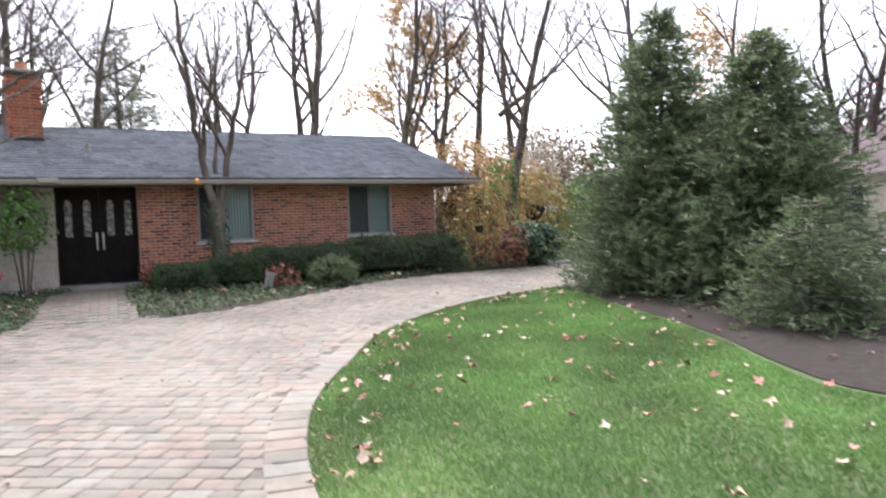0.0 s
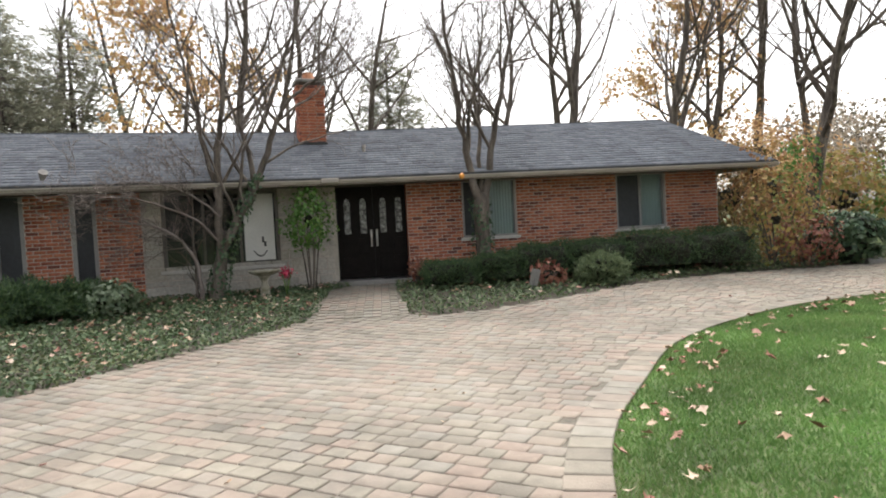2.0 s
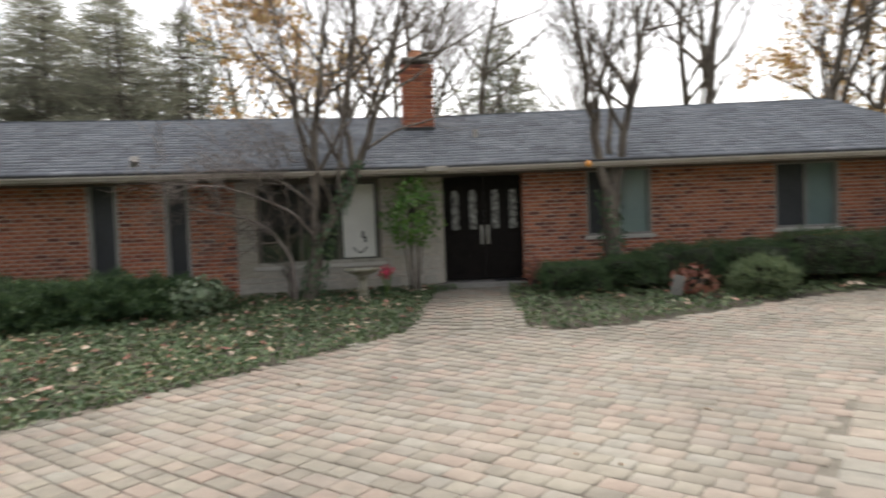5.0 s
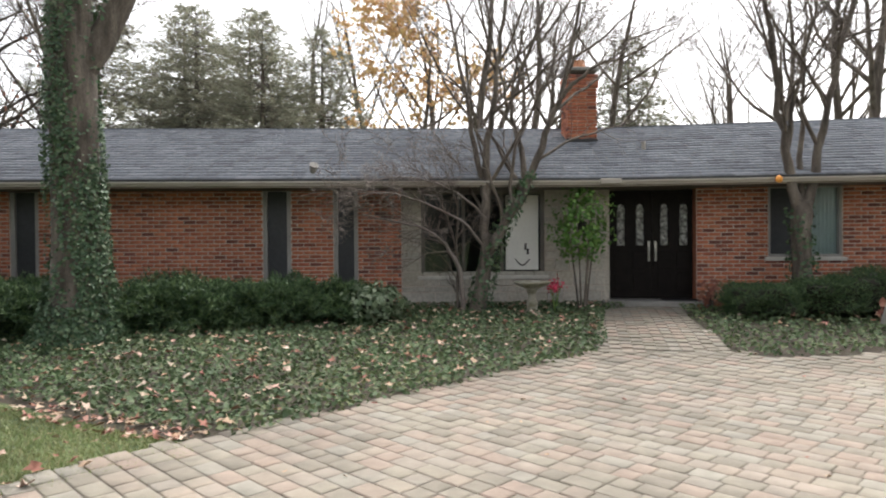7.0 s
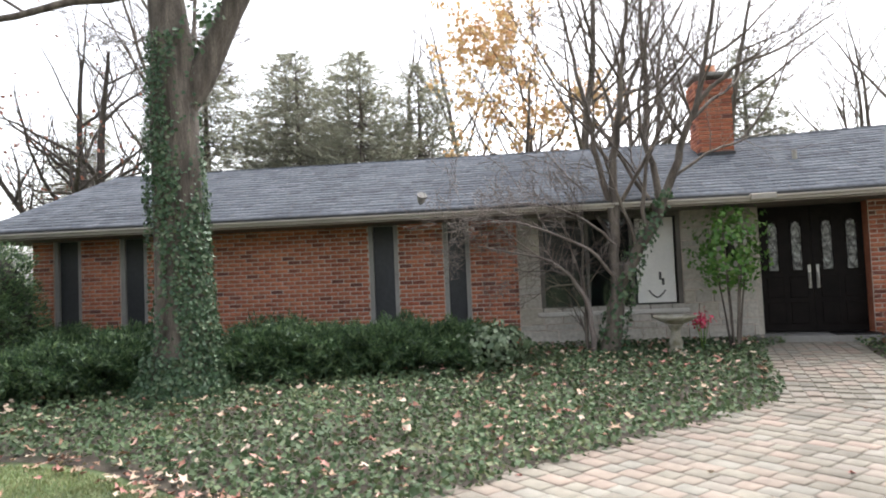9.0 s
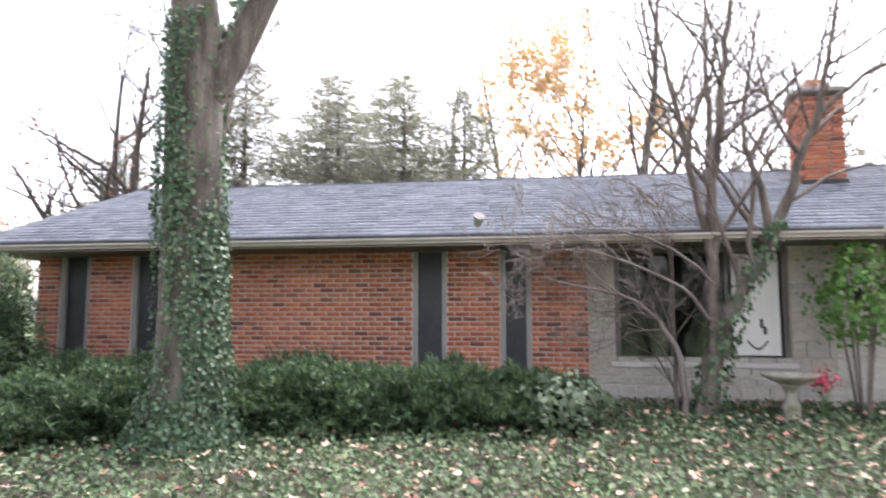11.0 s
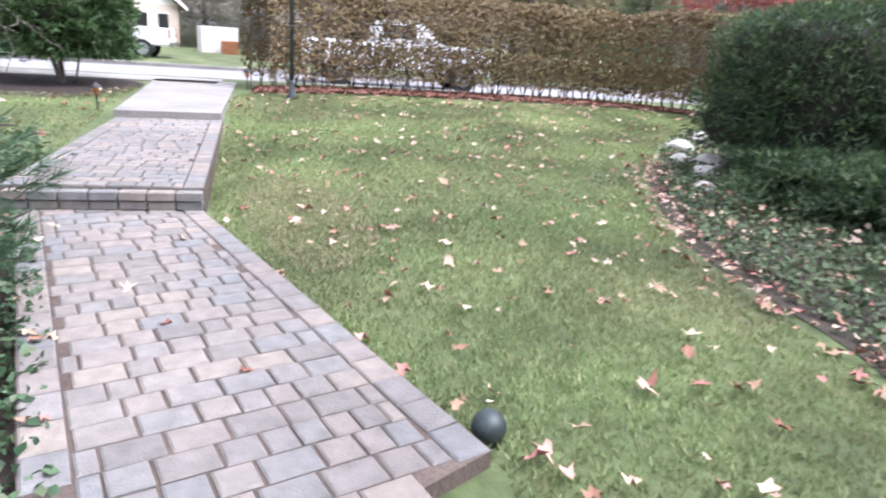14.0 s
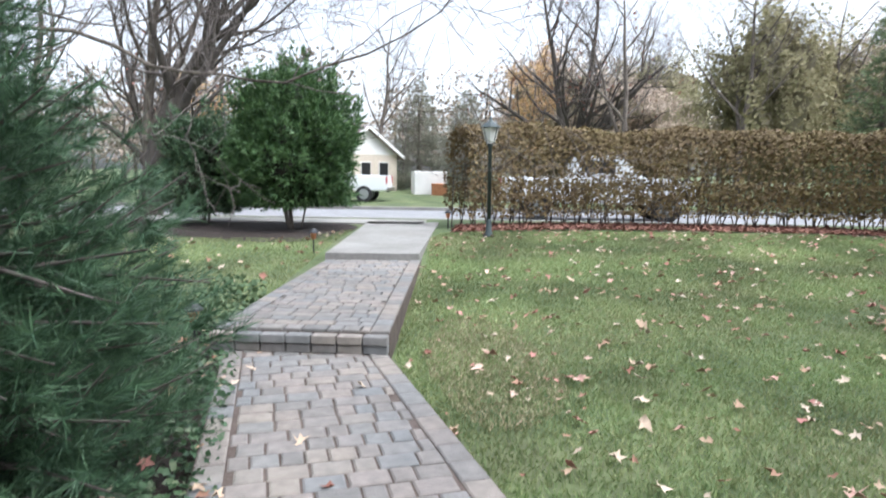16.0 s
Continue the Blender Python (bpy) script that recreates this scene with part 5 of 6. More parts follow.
street_hedge()
shrub("arborvitae", (-19.6, -14.4), (0.95, 0.9, 2.3), M_IVY, 5000, 37, "dark low arborvitae bush near the street", 0.12, lumps=0.5, needles=6, low=0.12, category="conifer")
shrub("arborvitae", (-18.8, -12.2), (1.15, 1.15, 3.15), M_ARBOR, 10000, 36, "large dense arborvitae bush near the street", 0.13, lumps=0.32, needles=6, low=0.16, category="conifer")
bare_tree("street_tree", [((0, 0, -0.1), (0.02, 0.05, 1), 9.5, 0.36), ((0.1, 0.25, 1.2), (0.1, 0.5, 1), 7.0, 0.16)], 44, "dark bare tree near the street", top=4, wander=0.12, bark=M_DARKBARK, at=(-21.9, -17.0, 0.25))

# ---- background woods, each tree a copy of a few kinds ----
kinds = [
    bare_tree("bare_tree", [((0, 0, -0.2), (0.03, 0, 1), 15.0, 0.24)], 101, "tall bare woodland tree", top=4, wander=0.06, at=(10.5, 8.5, 0)),
    bare_tree("bare_tree", [((0, 0, -0.2), (-0.12, 0.05, 1), 14.0, 0.22), ((0, 0, 3), (0.4, 0, 1), 9, 0.13)], 102, "tall forked bare woodland tree", top=4, wander=0.08, at=(13.5, 6.5, 0)),
    bare_tree("bare_tree", [((0, 0, -0.2), (0.08, -0.05, 1), 12.0, 0.16)], 103, "slender bare woodland tree", top=4, wander=0.07, at=(7.5, 9.0, 0)),
]
rw = random.Random(77)
woods = [(4.5, 15), (1.0, 14), (9, 15), (13, 13), (17, 8), (17.5, 3.5), (20, 9), (23, 2), (21, 14), (-3, 20), (2.5, 21), (-14, 24), (-17, 13), (-20, 19), (24, -3), (28, 5), (-1.5, 12.0), (16, 18), (-14.5, 9.5), (-9.5, 22), (8, 20), (-6, 24), (12, 19)]
for i, (x, y) in enumerate(woods):
    copy_thing(kinds[i % 3], Matrix.Translation((x, y, 0)) @ Matrix.Rotation(rw.uniform(0, 6.28), 4, "Z") @ Matrix.Scale(rw.uniform(0.8, 1.1), 4))
orange = bare_tree("autumn_tree", [((0, 0, -0.2), (0.0, 0.03, 1), 10.0, 0.18)], 104, "tree with thinning orange autumn leaves", top=3, wander=0.07, leaf=M_ORANGE, leaf_n=3600, leaf_size=0.10, at=(-3.6, 13.5, 0))
copy_thing(orange, Matrix.Translation((17.5, 10, 0)) @ Matrix.Rotation(2, 4, "Z") @ Matrix.Scale(0.95, 4))
copy_thing(orange, Matrix.Translation((26, -1, 0)) @ Matrix.Rotation(1, 4, "Z") @ Matrix.Scale(0.8, 4))
red = bare_tree("red_tree", [((0, 0, -0.2), (0.0, 0.03, 1), 7.0, 0.16)], 105, "tree in red autumn leaf beyond the hedge", top=3, wander=0.08, leaf=M_REDLEAF, leaf_n=6500, leaf_size=0.12, at=(-33, 12, 0))
far_spruce = conifer("spruce_tree", (-15.5, 14.0), 11.0, 4.4, M_FARSPRUCE, 106, "tall spruce behind the house with haze in its grey-green colour", tiers=46, per=13, needle=0.24, needles=5, power=0.58)
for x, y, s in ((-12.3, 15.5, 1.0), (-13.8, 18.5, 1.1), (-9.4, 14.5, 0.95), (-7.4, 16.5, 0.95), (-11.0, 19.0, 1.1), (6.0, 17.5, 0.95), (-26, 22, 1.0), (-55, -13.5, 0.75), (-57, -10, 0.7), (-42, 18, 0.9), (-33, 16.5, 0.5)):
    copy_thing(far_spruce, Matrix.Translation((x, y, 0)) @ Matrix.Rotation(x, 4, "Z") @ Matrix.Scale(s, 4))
for x, y, s in ((-34, -2.5, 0.75), (-36, 3.0, 0.8), (-41, 9, 0.8), (-52, -16, 0.9), (-24.5, -22, 0.7), (-56, 2, 1.0), (-40, 22, 0.8), (-22, -17, 0.75), (-47, -30, 0.9)):
    copy_thing(kinds[1], Matrix.Translation((x, y, 0)) @ Matrix.Rotation(y, 4, "Z") @ Matrix.Scale(s, 4))
for x, y, s in ((-44, -6, 0.7), (-54, -30, 0.8), (30, -12, 0.7)):
    copy_thing(orange, Matrix.Translation((x, y, 0)) @ Matrix.Rotation(y, 4, "Z") @ Matrix.Scale(s, 4))


def far_woods():
    """A far belt of mixed bare and green trees that closes the view."""
    rng = np.random.default_rng(55)
    P, V, F = [], [], []
    for i in range(260):
        a = rng.uniform(0, 2 * math.pi)
        r = rng.uniform(60, 95)
        x, y = r * math.cos(a), r * math.sin(a)
        h = rng.uniform(7, 13)
        tube(V, F, [Vector((x, y, -0.5)), Vector((x + 0.2, y, h * 0.6)), Vector((x, y + 0.3, h))], [0.2, 0.13, 0.03], 4)
        n = 620
        u = rng.normal(size=(n, 3)).clip(-1.5, 1.5) * np.array([2.0, 2.0, h * 0.22]) + np.array([x, y, h * 0.62])
        u[:, 2] = np.abs(u[:, 2]) * 0.98
        P.append(u)
    t = empty("far_woods", (60, 0, 0), "far belt of grey-brown autumn woods", "woods", kind="stuff")
    m = material("far_foliage", [(0.13, 0.14, 0.09), (0.22, 0.19, 0.15), (0.28, 0.22, 0.17), (0.22, 0.22, 0.12)], 0.9, 0.06, island=0.3, fine=0.0)
    under(link("foliage", leaves("foliage", np.concatenate(P), 0.20, m, rng), m, kind="stuff"), t)
    under(link("trunk_belt", mesh_np("trunk_belt", V, F), M_BARK, kind="stuff"), t)


far_woods()
# rounded autumn trees beyond the hedge
for i, (x, y, r, h, m) in enumerate([(-38.6, 5.0, 2.7, 8.8, M_OLIVE), (-43, 9.0, 3.0, 8.2, M_OLIVE), (-48, 0.5, 3.4, 6.5, M_BROWNTREE), (-35, 19.5, 3.4, 7.2, M_BROWNTREE), (-31, 17, 2.2, 5.2, M_GOLD), (-52, -4.0, 4.5, 9.0, M_BROWNTREE), (-58, 4, 5.0, 10.0, M_OLIVE), (-47, 14, 4.0, 9.0, M_BROWNTREE), (-43, 25, 5.0, 8.0, M_OLIVE)]):
    shrub("round_tree", (x, y), (r, r * 0.9, h), m, 17000, 120 + i, "rounded tree in fading autumn leaf beyond the hedge", 0.10, lumps=0.75, core=0.72, category="tree", low=0.10, inner=M_OLIVECORE)
conifer("spruce_tree", (-32.8, 7.1), 7.7, 2.1, M_SPRUCE, 131, "dark green spruce beyond the street hedge", tiers=30, per=12, needle=0.26, needles=6, power=0.7)
vase = bare_tree("spreading_tree", [
    ([(0, 0, -0.2), (0.05, 0, 1.6), (0.3, 0.9, 3.2), (0.5, 2.4, 5.0), (0.6, 4.2, 6.6)], 0.38, 0.05),
    ([(0, 0, -0.2), (0, 0.1, 1.6), (0.1, 0.3, 4.0), (-0.1, 0.8, 7.0), (0, 1.0, 10.5)], 0.36, 0.05),
    ([(0, 0, -0.2), (0, -0.1, 1.7), (0.3, -0.7, 4.0), (0.4, -1.2, 7.0), (0.6, -1.8, 10.0)], 0.38, 0.05),
    ([(0.05, -0.2, 1.5), (-0.4, -1.5, 3.2), (-0.6, -3.4, 4.6), (-0.7, -5.0, 5.6)], 0.24, 0.035),
    ([(0, 0.1, 1.5), (1.5, 0.4, 3.6), (3.0, 0.8, 6.0)], 0.24, 0.035),
    ([(0, 0.1, 1.5), (-1.6, -0.2, 3.8), (-3.2, -0.4, 6.4)], 0.24, 0.035),
], 141, "wide-spreading bare tree with a few rusty leaves", top=3, wander=0.13, leaf=M_RUST, leaf_n=500, leaf_size=0.07, bark=M_DARKBARK, twig=M_DARKBARK, at=(-40, -3.9, 0.2))
for x, y, a, k in ((-18.5, 11.0, 0.7, 0.95), (25, -6.0, 0.3, 0.9), (-36, -24, 0.4, 0.9)):
    copy_thing(vase, Matrix.Translation((x, y, 0)) @ Matrix.Rotation(a, 4, "Z") @ Matrix.Scale(k, 4))
# a bare tree beside the walk, one limb of which hangs over it
hang = empty("overhanging_tree", (-11.5, -13.4, ground_z(-11.5, -13.4)), "bare tree with a thin limb hanging over the walk", "tree")
hs = skeleton([((0, 0, -0.1), (0.05, -0.05, 1), 7.5, 0.17)], random.Random(61), 4, 0.07)
ov = skeleton([((0.05, 0.1, 3.0), (0.05, 1, 0.20), 6.2, 0.026), ((0.0, 0.1, 3.2), (0.3, 1, 0.25), 4.2, 0.018), ((0.0, 0.1, 3.5), (0.5, 1, 0.15), 4.8, 0.02)], random.Random(64), 4, 0.30, 0.1)
link("trunk", mesh_np("trunk", *limbs(hs, [0], 9)), M_BARK, hang)
link("crown", mesh_np("crown", *limbs(hs, [1, 2, 3, 4], 4)), M_TWIG, hang, "crown of fine bare twigs")
for one in ov[0]:
    link("limb", mesh_np("limb", *limbs({0: [one]}, [0], 6)), M_BARK, hang)
link("limb_spray", mesh_np("limb_spray", *limbs(ov, [1, 2, 3], 3)), M_TWIG, hang, "hanging side twigs")
# ---- the paved walk to the street ----
PZ = 0.095
LOWER = [(-7.1, -7.62), (-6.75, -8.2), (-6.85, -9.1), (-7.05, -9.18), (-10.67, -10.39), (-10.72, -9.05)]
UPPER = [(-10.62, -10.46), (-14.85, -10.55), (-14.95, -9.18), (-10.62, -8.99)]


def slab(name, poly, z0, z1, mat, label, category):
    bm = bmesh.new()
    lo, hi = [bm.verts.new((x, y, z0)) for x, y in poly], [bm.verts.new((x, y, z1)) for x, y in poly]
    bm.faces.new(lo), bm.faces.new(hi)
    for i in range(len(poly)):
        j = (i + 1) % len(poly)
        bm.faces.new((lo[i], lo[j], hi[j], hi[i]))
    bmesh.ops.recalc_face_normals(bm, faces=bm.faces[:])
    return part(name, bm, mat, label=label, category=category, kind="structure")


walk_low = slab("walkway", LOWER, -0.1, PZ - 0.012, M_WALKJOINT, "lower paved garden walk of blended grey and tan pavers", "walkway")
walk_up = slab("walkway_upper", UPPER, 0.0, 0.25, M_WALKJOINT, "upper paved garden walk one step higher", "walkway")
slab("walkway_slab", [(-14.75, -10.55), (-14.85, -9.2), (-20.7, -9.35), (-20.7, -11.0)], 0.1, 0.37, M_CONCRETE, "pale concrete slab leading to the pavement", "walkway")
rp = random.Random(12)


def walk_field(thing, poly, z, ang, left, right, near):
    """Border pavers along both sides and a broken field between."""
    pieces = []
    for a, b, s in (left, right):
        for x, y, l, w, an in border([a, b], 0.215, 0.155, 0.008):
            nx, ny = -math.sin(an) * s, math.cos(an) * s
            pieces.append((x + math.cos(an) * l / 2 + nx * 0.08, y + math.sin(an) * l / 2 + ny * 0.08, l, w, an))
    for x, y, l, w in rows_of(poly, ang, 0.155, (0.155, 0.215, 0.215, 0.12), 0.010, rp):
        ok = True
        for a, b, s in (left, right):
            an = math.atan2(b[1] - a[1], b[0] - a[0])
            nx, ny = -math.sin(an) * s, math.cos(an) * s
            over = 0.165 + l / 2 - ((x - a[0]) * nx + (y - a[1]) * ny)
            if over > 0:
                l, x, y = l - over, x + nx * over / 2, y + ny * over / 2
                ok = ok and l > 0.045
        if ok:
            pieces.append((x, y, round(l, 2), w, ang))
    pieces.sort(key=lambda p: (p[0] - near[0]) ** 2 + (p[1] - near[1]) ** 2)
    cache = {}
    V, F = [], []
    for i, (x, y, l, w, an) in enumerate(pieces):
        key = (round(l, 3), round(w, 3))
        if i < 290:
            if key not in cache:
                cache[key] = paver_mesh("paver", l, w, 0.06, 0.007)
                cache[key].materials.append(M_WALK)
            ob = new("paver", cache[key])
            ob.parent = thing
            ob.matrix_basis = Matrix.Translation((x, y, z + rp.uniform(-0.003, 0.003))) @ Matrix.Rotation(an + rp.uniform(-0.02, 0.02), 4, "Z")
    if len(pieces) > 290:
        lay(thing, [p[:4] for p in pieces[290:]] , ang, lambda x, y: z, M_WALK, M_WALKS, near, rp)


walk_field(walk_low, LOWER, PZ, radians(109), ((-7.05, -9.18), (-10.67, -10.39), -1), ((-7.1, -7.62), (-10.72, -9.05), 1), (-8.5, -8.7))
walk_field(walk_up, UPPER, 0.275, math.pi / 2, ((-10.62, -10.46), (-14.85, -10.55), -1), ((-10.62, -8.99), (-14.95, -9.18), 1), (-11.5, -9.7))
# two courses of riser blocks at the step
for r in range(2):
    for k in range(7):
        part("riser_block", boxed((-10.60 + 0.02 * r, -8.99 - 0.105 - k * 0.21, 0.13 + r * 0.078), (0.12, 0.200, 0.072), 0, 0.008), M_WALK, walk_up)

# driveway pavers, edge course and entry walk
drive = tagged(new("driveway"), "curved driveway of weathered tan concrete pavers", "driveway", kind="structure")
rd = random.Random(9)
field = [p for p in rows_of(DRIVE, radians(-47), 0.157, (0.157, 0.235, 0.235, 0.157, 0.20), 0.009, rd) if p[1] > -17 and p[0] < 13]
LAWN_EDGE = spline([(7.7, -6.15), (5.5, -6.25), (3.7, -6.8), (2.2, -7.6), (0.95, -8.75), (-0.15, -9.9), (-1.0, -11.35), (-1.6, -13.2), (-1.7, -15.5)], closed=False, n=5)


def edge_distance(x, y):
    return min(math.hypot(x - a, y - b) for a, b in LAWN_EDGE)


field = [p for p in field if edge_distance(p[0], p[1]) > 0.30]
lay(drive, field, radians(-47), lambda x, y: ground_z(x, y) + 0.030, M_PAVER, M_PAVERS, (-3.3, -9.2), rd)
edge = tagged(new("driveway_edging"), "soldier course of pale pavers edging the drive", "edging", kind="structure")
em = paver_mesh("paver", 0.205, 0.28)
em.materials.append(M_PAVER)
for x, y, l, w, a in border(LAWN_EDGE, 0.215, 0.28, 0.01):
    ob = new("paver", em)
    ob.parent = edge
    nx, ny = -math.sin(a), math.cos(a)
    ob.matrix_basis = Matrix.Translation((x + nx * -0.14, y + ny * -0.14, ground_z(x, y) + 0.032)) @ Matrix.Rotation(a, 4, "Z")
entry = tagged(new("entry_walk"), "short paved entry walk leading to the front door", "walkway", kind="structure")
ef = [p for p in rows_of(ENTRY, radians(75.5), 0.142, (0.235, 0.235, 0.157), 0.009, rd) if p[1] < -0.25]
lay(entry, ef, radians(75.5), lambda x, y: ground_z(x, y) + 0.026, M_PAVER, M_PAVERS, (0, -2), rd)

# ---- bricks of the walls ----
brickwork(wall_l, LEFT, -12.0, -3.74, 0.15, LHOLES, -7.0, random.Random(2))
brickwork(wall_r, RIGHT, 0.0, 7.1, 0.15, RHOLES, 1.5, random.Random(3))

# ---- ground cover, grass and fallen leaves ----
rng = np.random.default_rng(1)
rl = random.Random(8)


TRENCH = [(-5.05, -6.7), (-5.78, -6.42), (-6.5, -5.9), (-7.5, -5.35), (-8.6, -5.2), (-9.8, -5.05), (-10.9, -4.6), (-12.0, -4.15), (-12.8, -3.65), (-13.6, -3.1)]


def trench(x, y):
    """The distance to the dug edge between the ivy and the lawn."""
    best = 9.0
    for (ax, ay), (bx, by) in zip(TRENCH, TRENCH[1:]):
        k = max(0.0, min(1.0, ((x - ax) * (bx - ax) + (y - ay) * (by - ay)) / ((bx - ax) ** 2 + (by - ay) ** 2)))
        best = min(best, math.hypot(x - ax - k * (bx - ax), y - ay - k * (by - ay)))
    return best


def cover(name, poly, n, size, mat, label, category, z=(0.02, 0.12), flat=0.45):
    pts = [(x, y, ground_z(x, y) + rl.uniform(*z)) for x, y in spots(poly, n, rl) if trench(x, y) > 0.11 + 0.05 * noise.noise((x * 3, y * 3, 0))]
    return link(name, leaves(name, pts, size, mat, rng, flat=flat, aspect=0.8), mat, label=label, category=category, kind="stuff")


IVY_LEFT = [(x + 0.07, y - 0.06) for x, y in BED_LEFT]
cover("ground_ivy", IVY_LEFT, 56000, 0.026, M_GROUNDIVY, "low ground ivy covering the bed", "ground cover")
cover("ground_ivy_right", BED_RIGHT, 13000, 0.027, M_GROUNDIVY, "low ground ivy in the shrub bed", "ground cover")
BY_WALK = spline([(-6.3, -9.0), (-7.2, -9.12), (-10.5, -10.2), (-11.8, -10.7), (-11.5, -12), (-8.5, -11.6), (-6.3, -10.3)], n=3)
sheet("walk_bed", BY_WALK, 0.012, M_MULCH, 0.3, label="dark mulch bed beside the garden walk", category="soil")
cover("ivy_by_walk", BY_WALK, 9500, 0.025, M_IVY, "ground ivy beside the garden walk", "ground cover")
cover("ivy_clump", spline([(-11.3, -10.6), (-12.6, -10.7), (-12.7, -11.6), (-11.4, -11.6)], n=3), 900, 0.04, M_GROUNDIVY, "clump of ground ivy beside the step", "ground cover", z=(0.05, 0.3))

LAWN_A = spline([(7.7, -6.15), (5.5, -6.25), (3.7, -6.8), (2.2, -7.6), (0.95, -8.75), (-0.15, -9.9), (-1.0, -11.35), (-1.6, -13.2), (-1.65, -16), (3.4, -16), (3.0, -13.1), (3.5, -12.1), (4.65, -10.8), (6.2, -8.4)], n=3)
LAWN_B = spline([(-5.0, -6.95), (-5.55, -7.55), (-6.1, -8.02), (-6.6, -8.05), (-7.08, -7.58), (-10.7, -8.95), (-15, -9.1), (-18.1, -9.1), (-18.9, -7.0), (-19.3, -4.2), (-19.1, -1.5), (-18.1, 0.2), (-16.6, 0.0), (-15.3, -1.9), (-13.6, -3.2), (-12.0, -4.25), (-9.8, -5.15), (-8.6, -5.3), (-7.5, -5.45), (-6.5, -6.0)], n=3)
LAWN_C = [(-11.9, -10.75), (-18.8, -10.95), (-17.0, -11.6), (-16.8, -15), (-11, -13)]


def turf(name, poly, n, label, h=0.036, mat=None):
    p = np.array([(x, y, ground_z(x, y)) for x, y in spots(poly, n, rl)])
    k = len(p)
    a = rng.uniform(0, 2 * math.pi, k)
    lean = rng.normal(0, 0.45, (k, 2)) * h
    hh = h * rng.uniform(0.5, 1.35, k)
    w = rng.uniform(0.004, 0.008, k)
    s = np.stack([np.cos(a) * w, np.sin(a) * w, 0 * a], 1)
    tip = p + np.concatenate([lean, hh[:, None]], 1)
    v = np.stack([p - s, p + s, tip], 1).reshape(-1, 3)
    return link(name, mesh_np(name, v, np.arange(3 * k).reshape(-1, 3)), mat or M_BLADE, label=label, category="grass", kind="stuff")


turf("lawn_grass", LAWN_A, 190000, "short green mown grass")
turf("side_lawn_grass", LAWN_B, 200000, "short mown grass with dry patches", mat=M_DRYBLADE)
turf("dry_turf_patch", spline([(-9.3, -8.2), (-10.9, -8.75), (-12.2, -8.5), (-11.6, -7.9), (-10.0, -7.6)], n=3), 5000, "dry tan patch of worn turf beside the step", h=0.03, mat=M_STRAW)
turf("verge_grass", LAWN_C, 25000, "short mown grass beside the walk", mat=M_DRYBLADE)


def maple_leaves(name, poly, n, label, size=(0.035, 0.075), lift=0.045, mat=None):
    """Fallen leaves with five curled lobes, lying on the ground."""
    V, F = [], []
    for x, y in spots(poly, n, rl):
        s, a0 = rl.uniform(*size), rl.uniform(0, 6.28)
        z = ground_z(x, y) + lift
        tilt = (rl.gauss(0, 0.25), rl.gauss(0, 0.25))
        c = len(V)
        V.append((x, y, z))
        for k in range(10):
            r = s * ((1.0 if k % 2 == 0 else 0.45) if k != 4 else 0.7) * rl.uniform(0.55, 1.3)
            a = a0 + k * math.pi / 5 + rl.uniform(-0.15, 0.15)
            dx, dy = r * math.cos(a), r * math.sin(a)
            V.append((x + dx, y + dy, z + dx * tilt[0] + dy * tilt[1] + abs(rl.gauss(0, 0.32)) * s))
        F += [(c, c + 1 + k, c + 1 + (k + 1) % 10) for k in range(10)]
    return link(name, mesh_np(name, V, F), mat or M_FALLEN, label=label, category="leaves", kind="stuff")


maple_leaves("fallen_leaves", LAWN_A, 210, "dry maple leaves strewn on the lawn")
maple_leaves("side_lawn_leaves", LAWN_B, 850, "tan and red maple leaves strewn on the side lawn", (0.022, 0.068))
maple_leaves("walk_bed_leaves", BY_WALK, 130, "fallen leaves caught in the ivy beside the walk", (0.022, 0.06), 0.11)
maple_leaves("ivy_bed_leaves", BED_LEFT, 1500, "fallen leaves caught in the ground ivy", (0.022, 0.06), 0.11)
maple_leaves("shrub_bed_leaves", BED_RIGHT, 170, "fallen leaves in the shrub bed", lift=0.11)
maple_leaves("trench_leaves", [(x - 0.14, y - 0.17) for x, y in TRENCH] + [(x + 0.1, y + 0.18) for x, y in TRENCH][::-1], 420, "leaves gathered in the dug bed edge", (0.022, 0.055), 0.04)
maple_leaves("verge_leaves", LAWN_C, 70, "fallen leaves beside the walk")
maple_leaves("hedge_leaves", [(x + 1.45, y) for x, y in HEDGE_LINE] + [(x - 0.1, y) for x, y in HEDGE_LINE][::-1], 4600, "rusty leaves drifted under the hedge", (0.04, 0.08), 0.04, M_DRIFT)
maple_leaves("drive_leaves", [p for p in DRIVE], 130, "few small leaves on the paved drive", (0.015, 0.035), 0.036)
maple_leaves("edge_leaves", [(x - 0.05, y - 0.02) for x, y in LAWN_EDGE] + [(x + 0.35, y - 0.5) for x, y in LAWN_EDGE][::-1], 130, "leaves gathered along the drive edge", (0.03, 0.06), 0.04)
maple_leaves("walk_leaves", LOWER, 9, "single leaves on the garden walk", (0.03, 0.05), PZ + 0.006)
maple_leaves("mulch_leaves", MULCH, 200, "leaves on the dark mulch", (0.03, 0.06), 0.03)


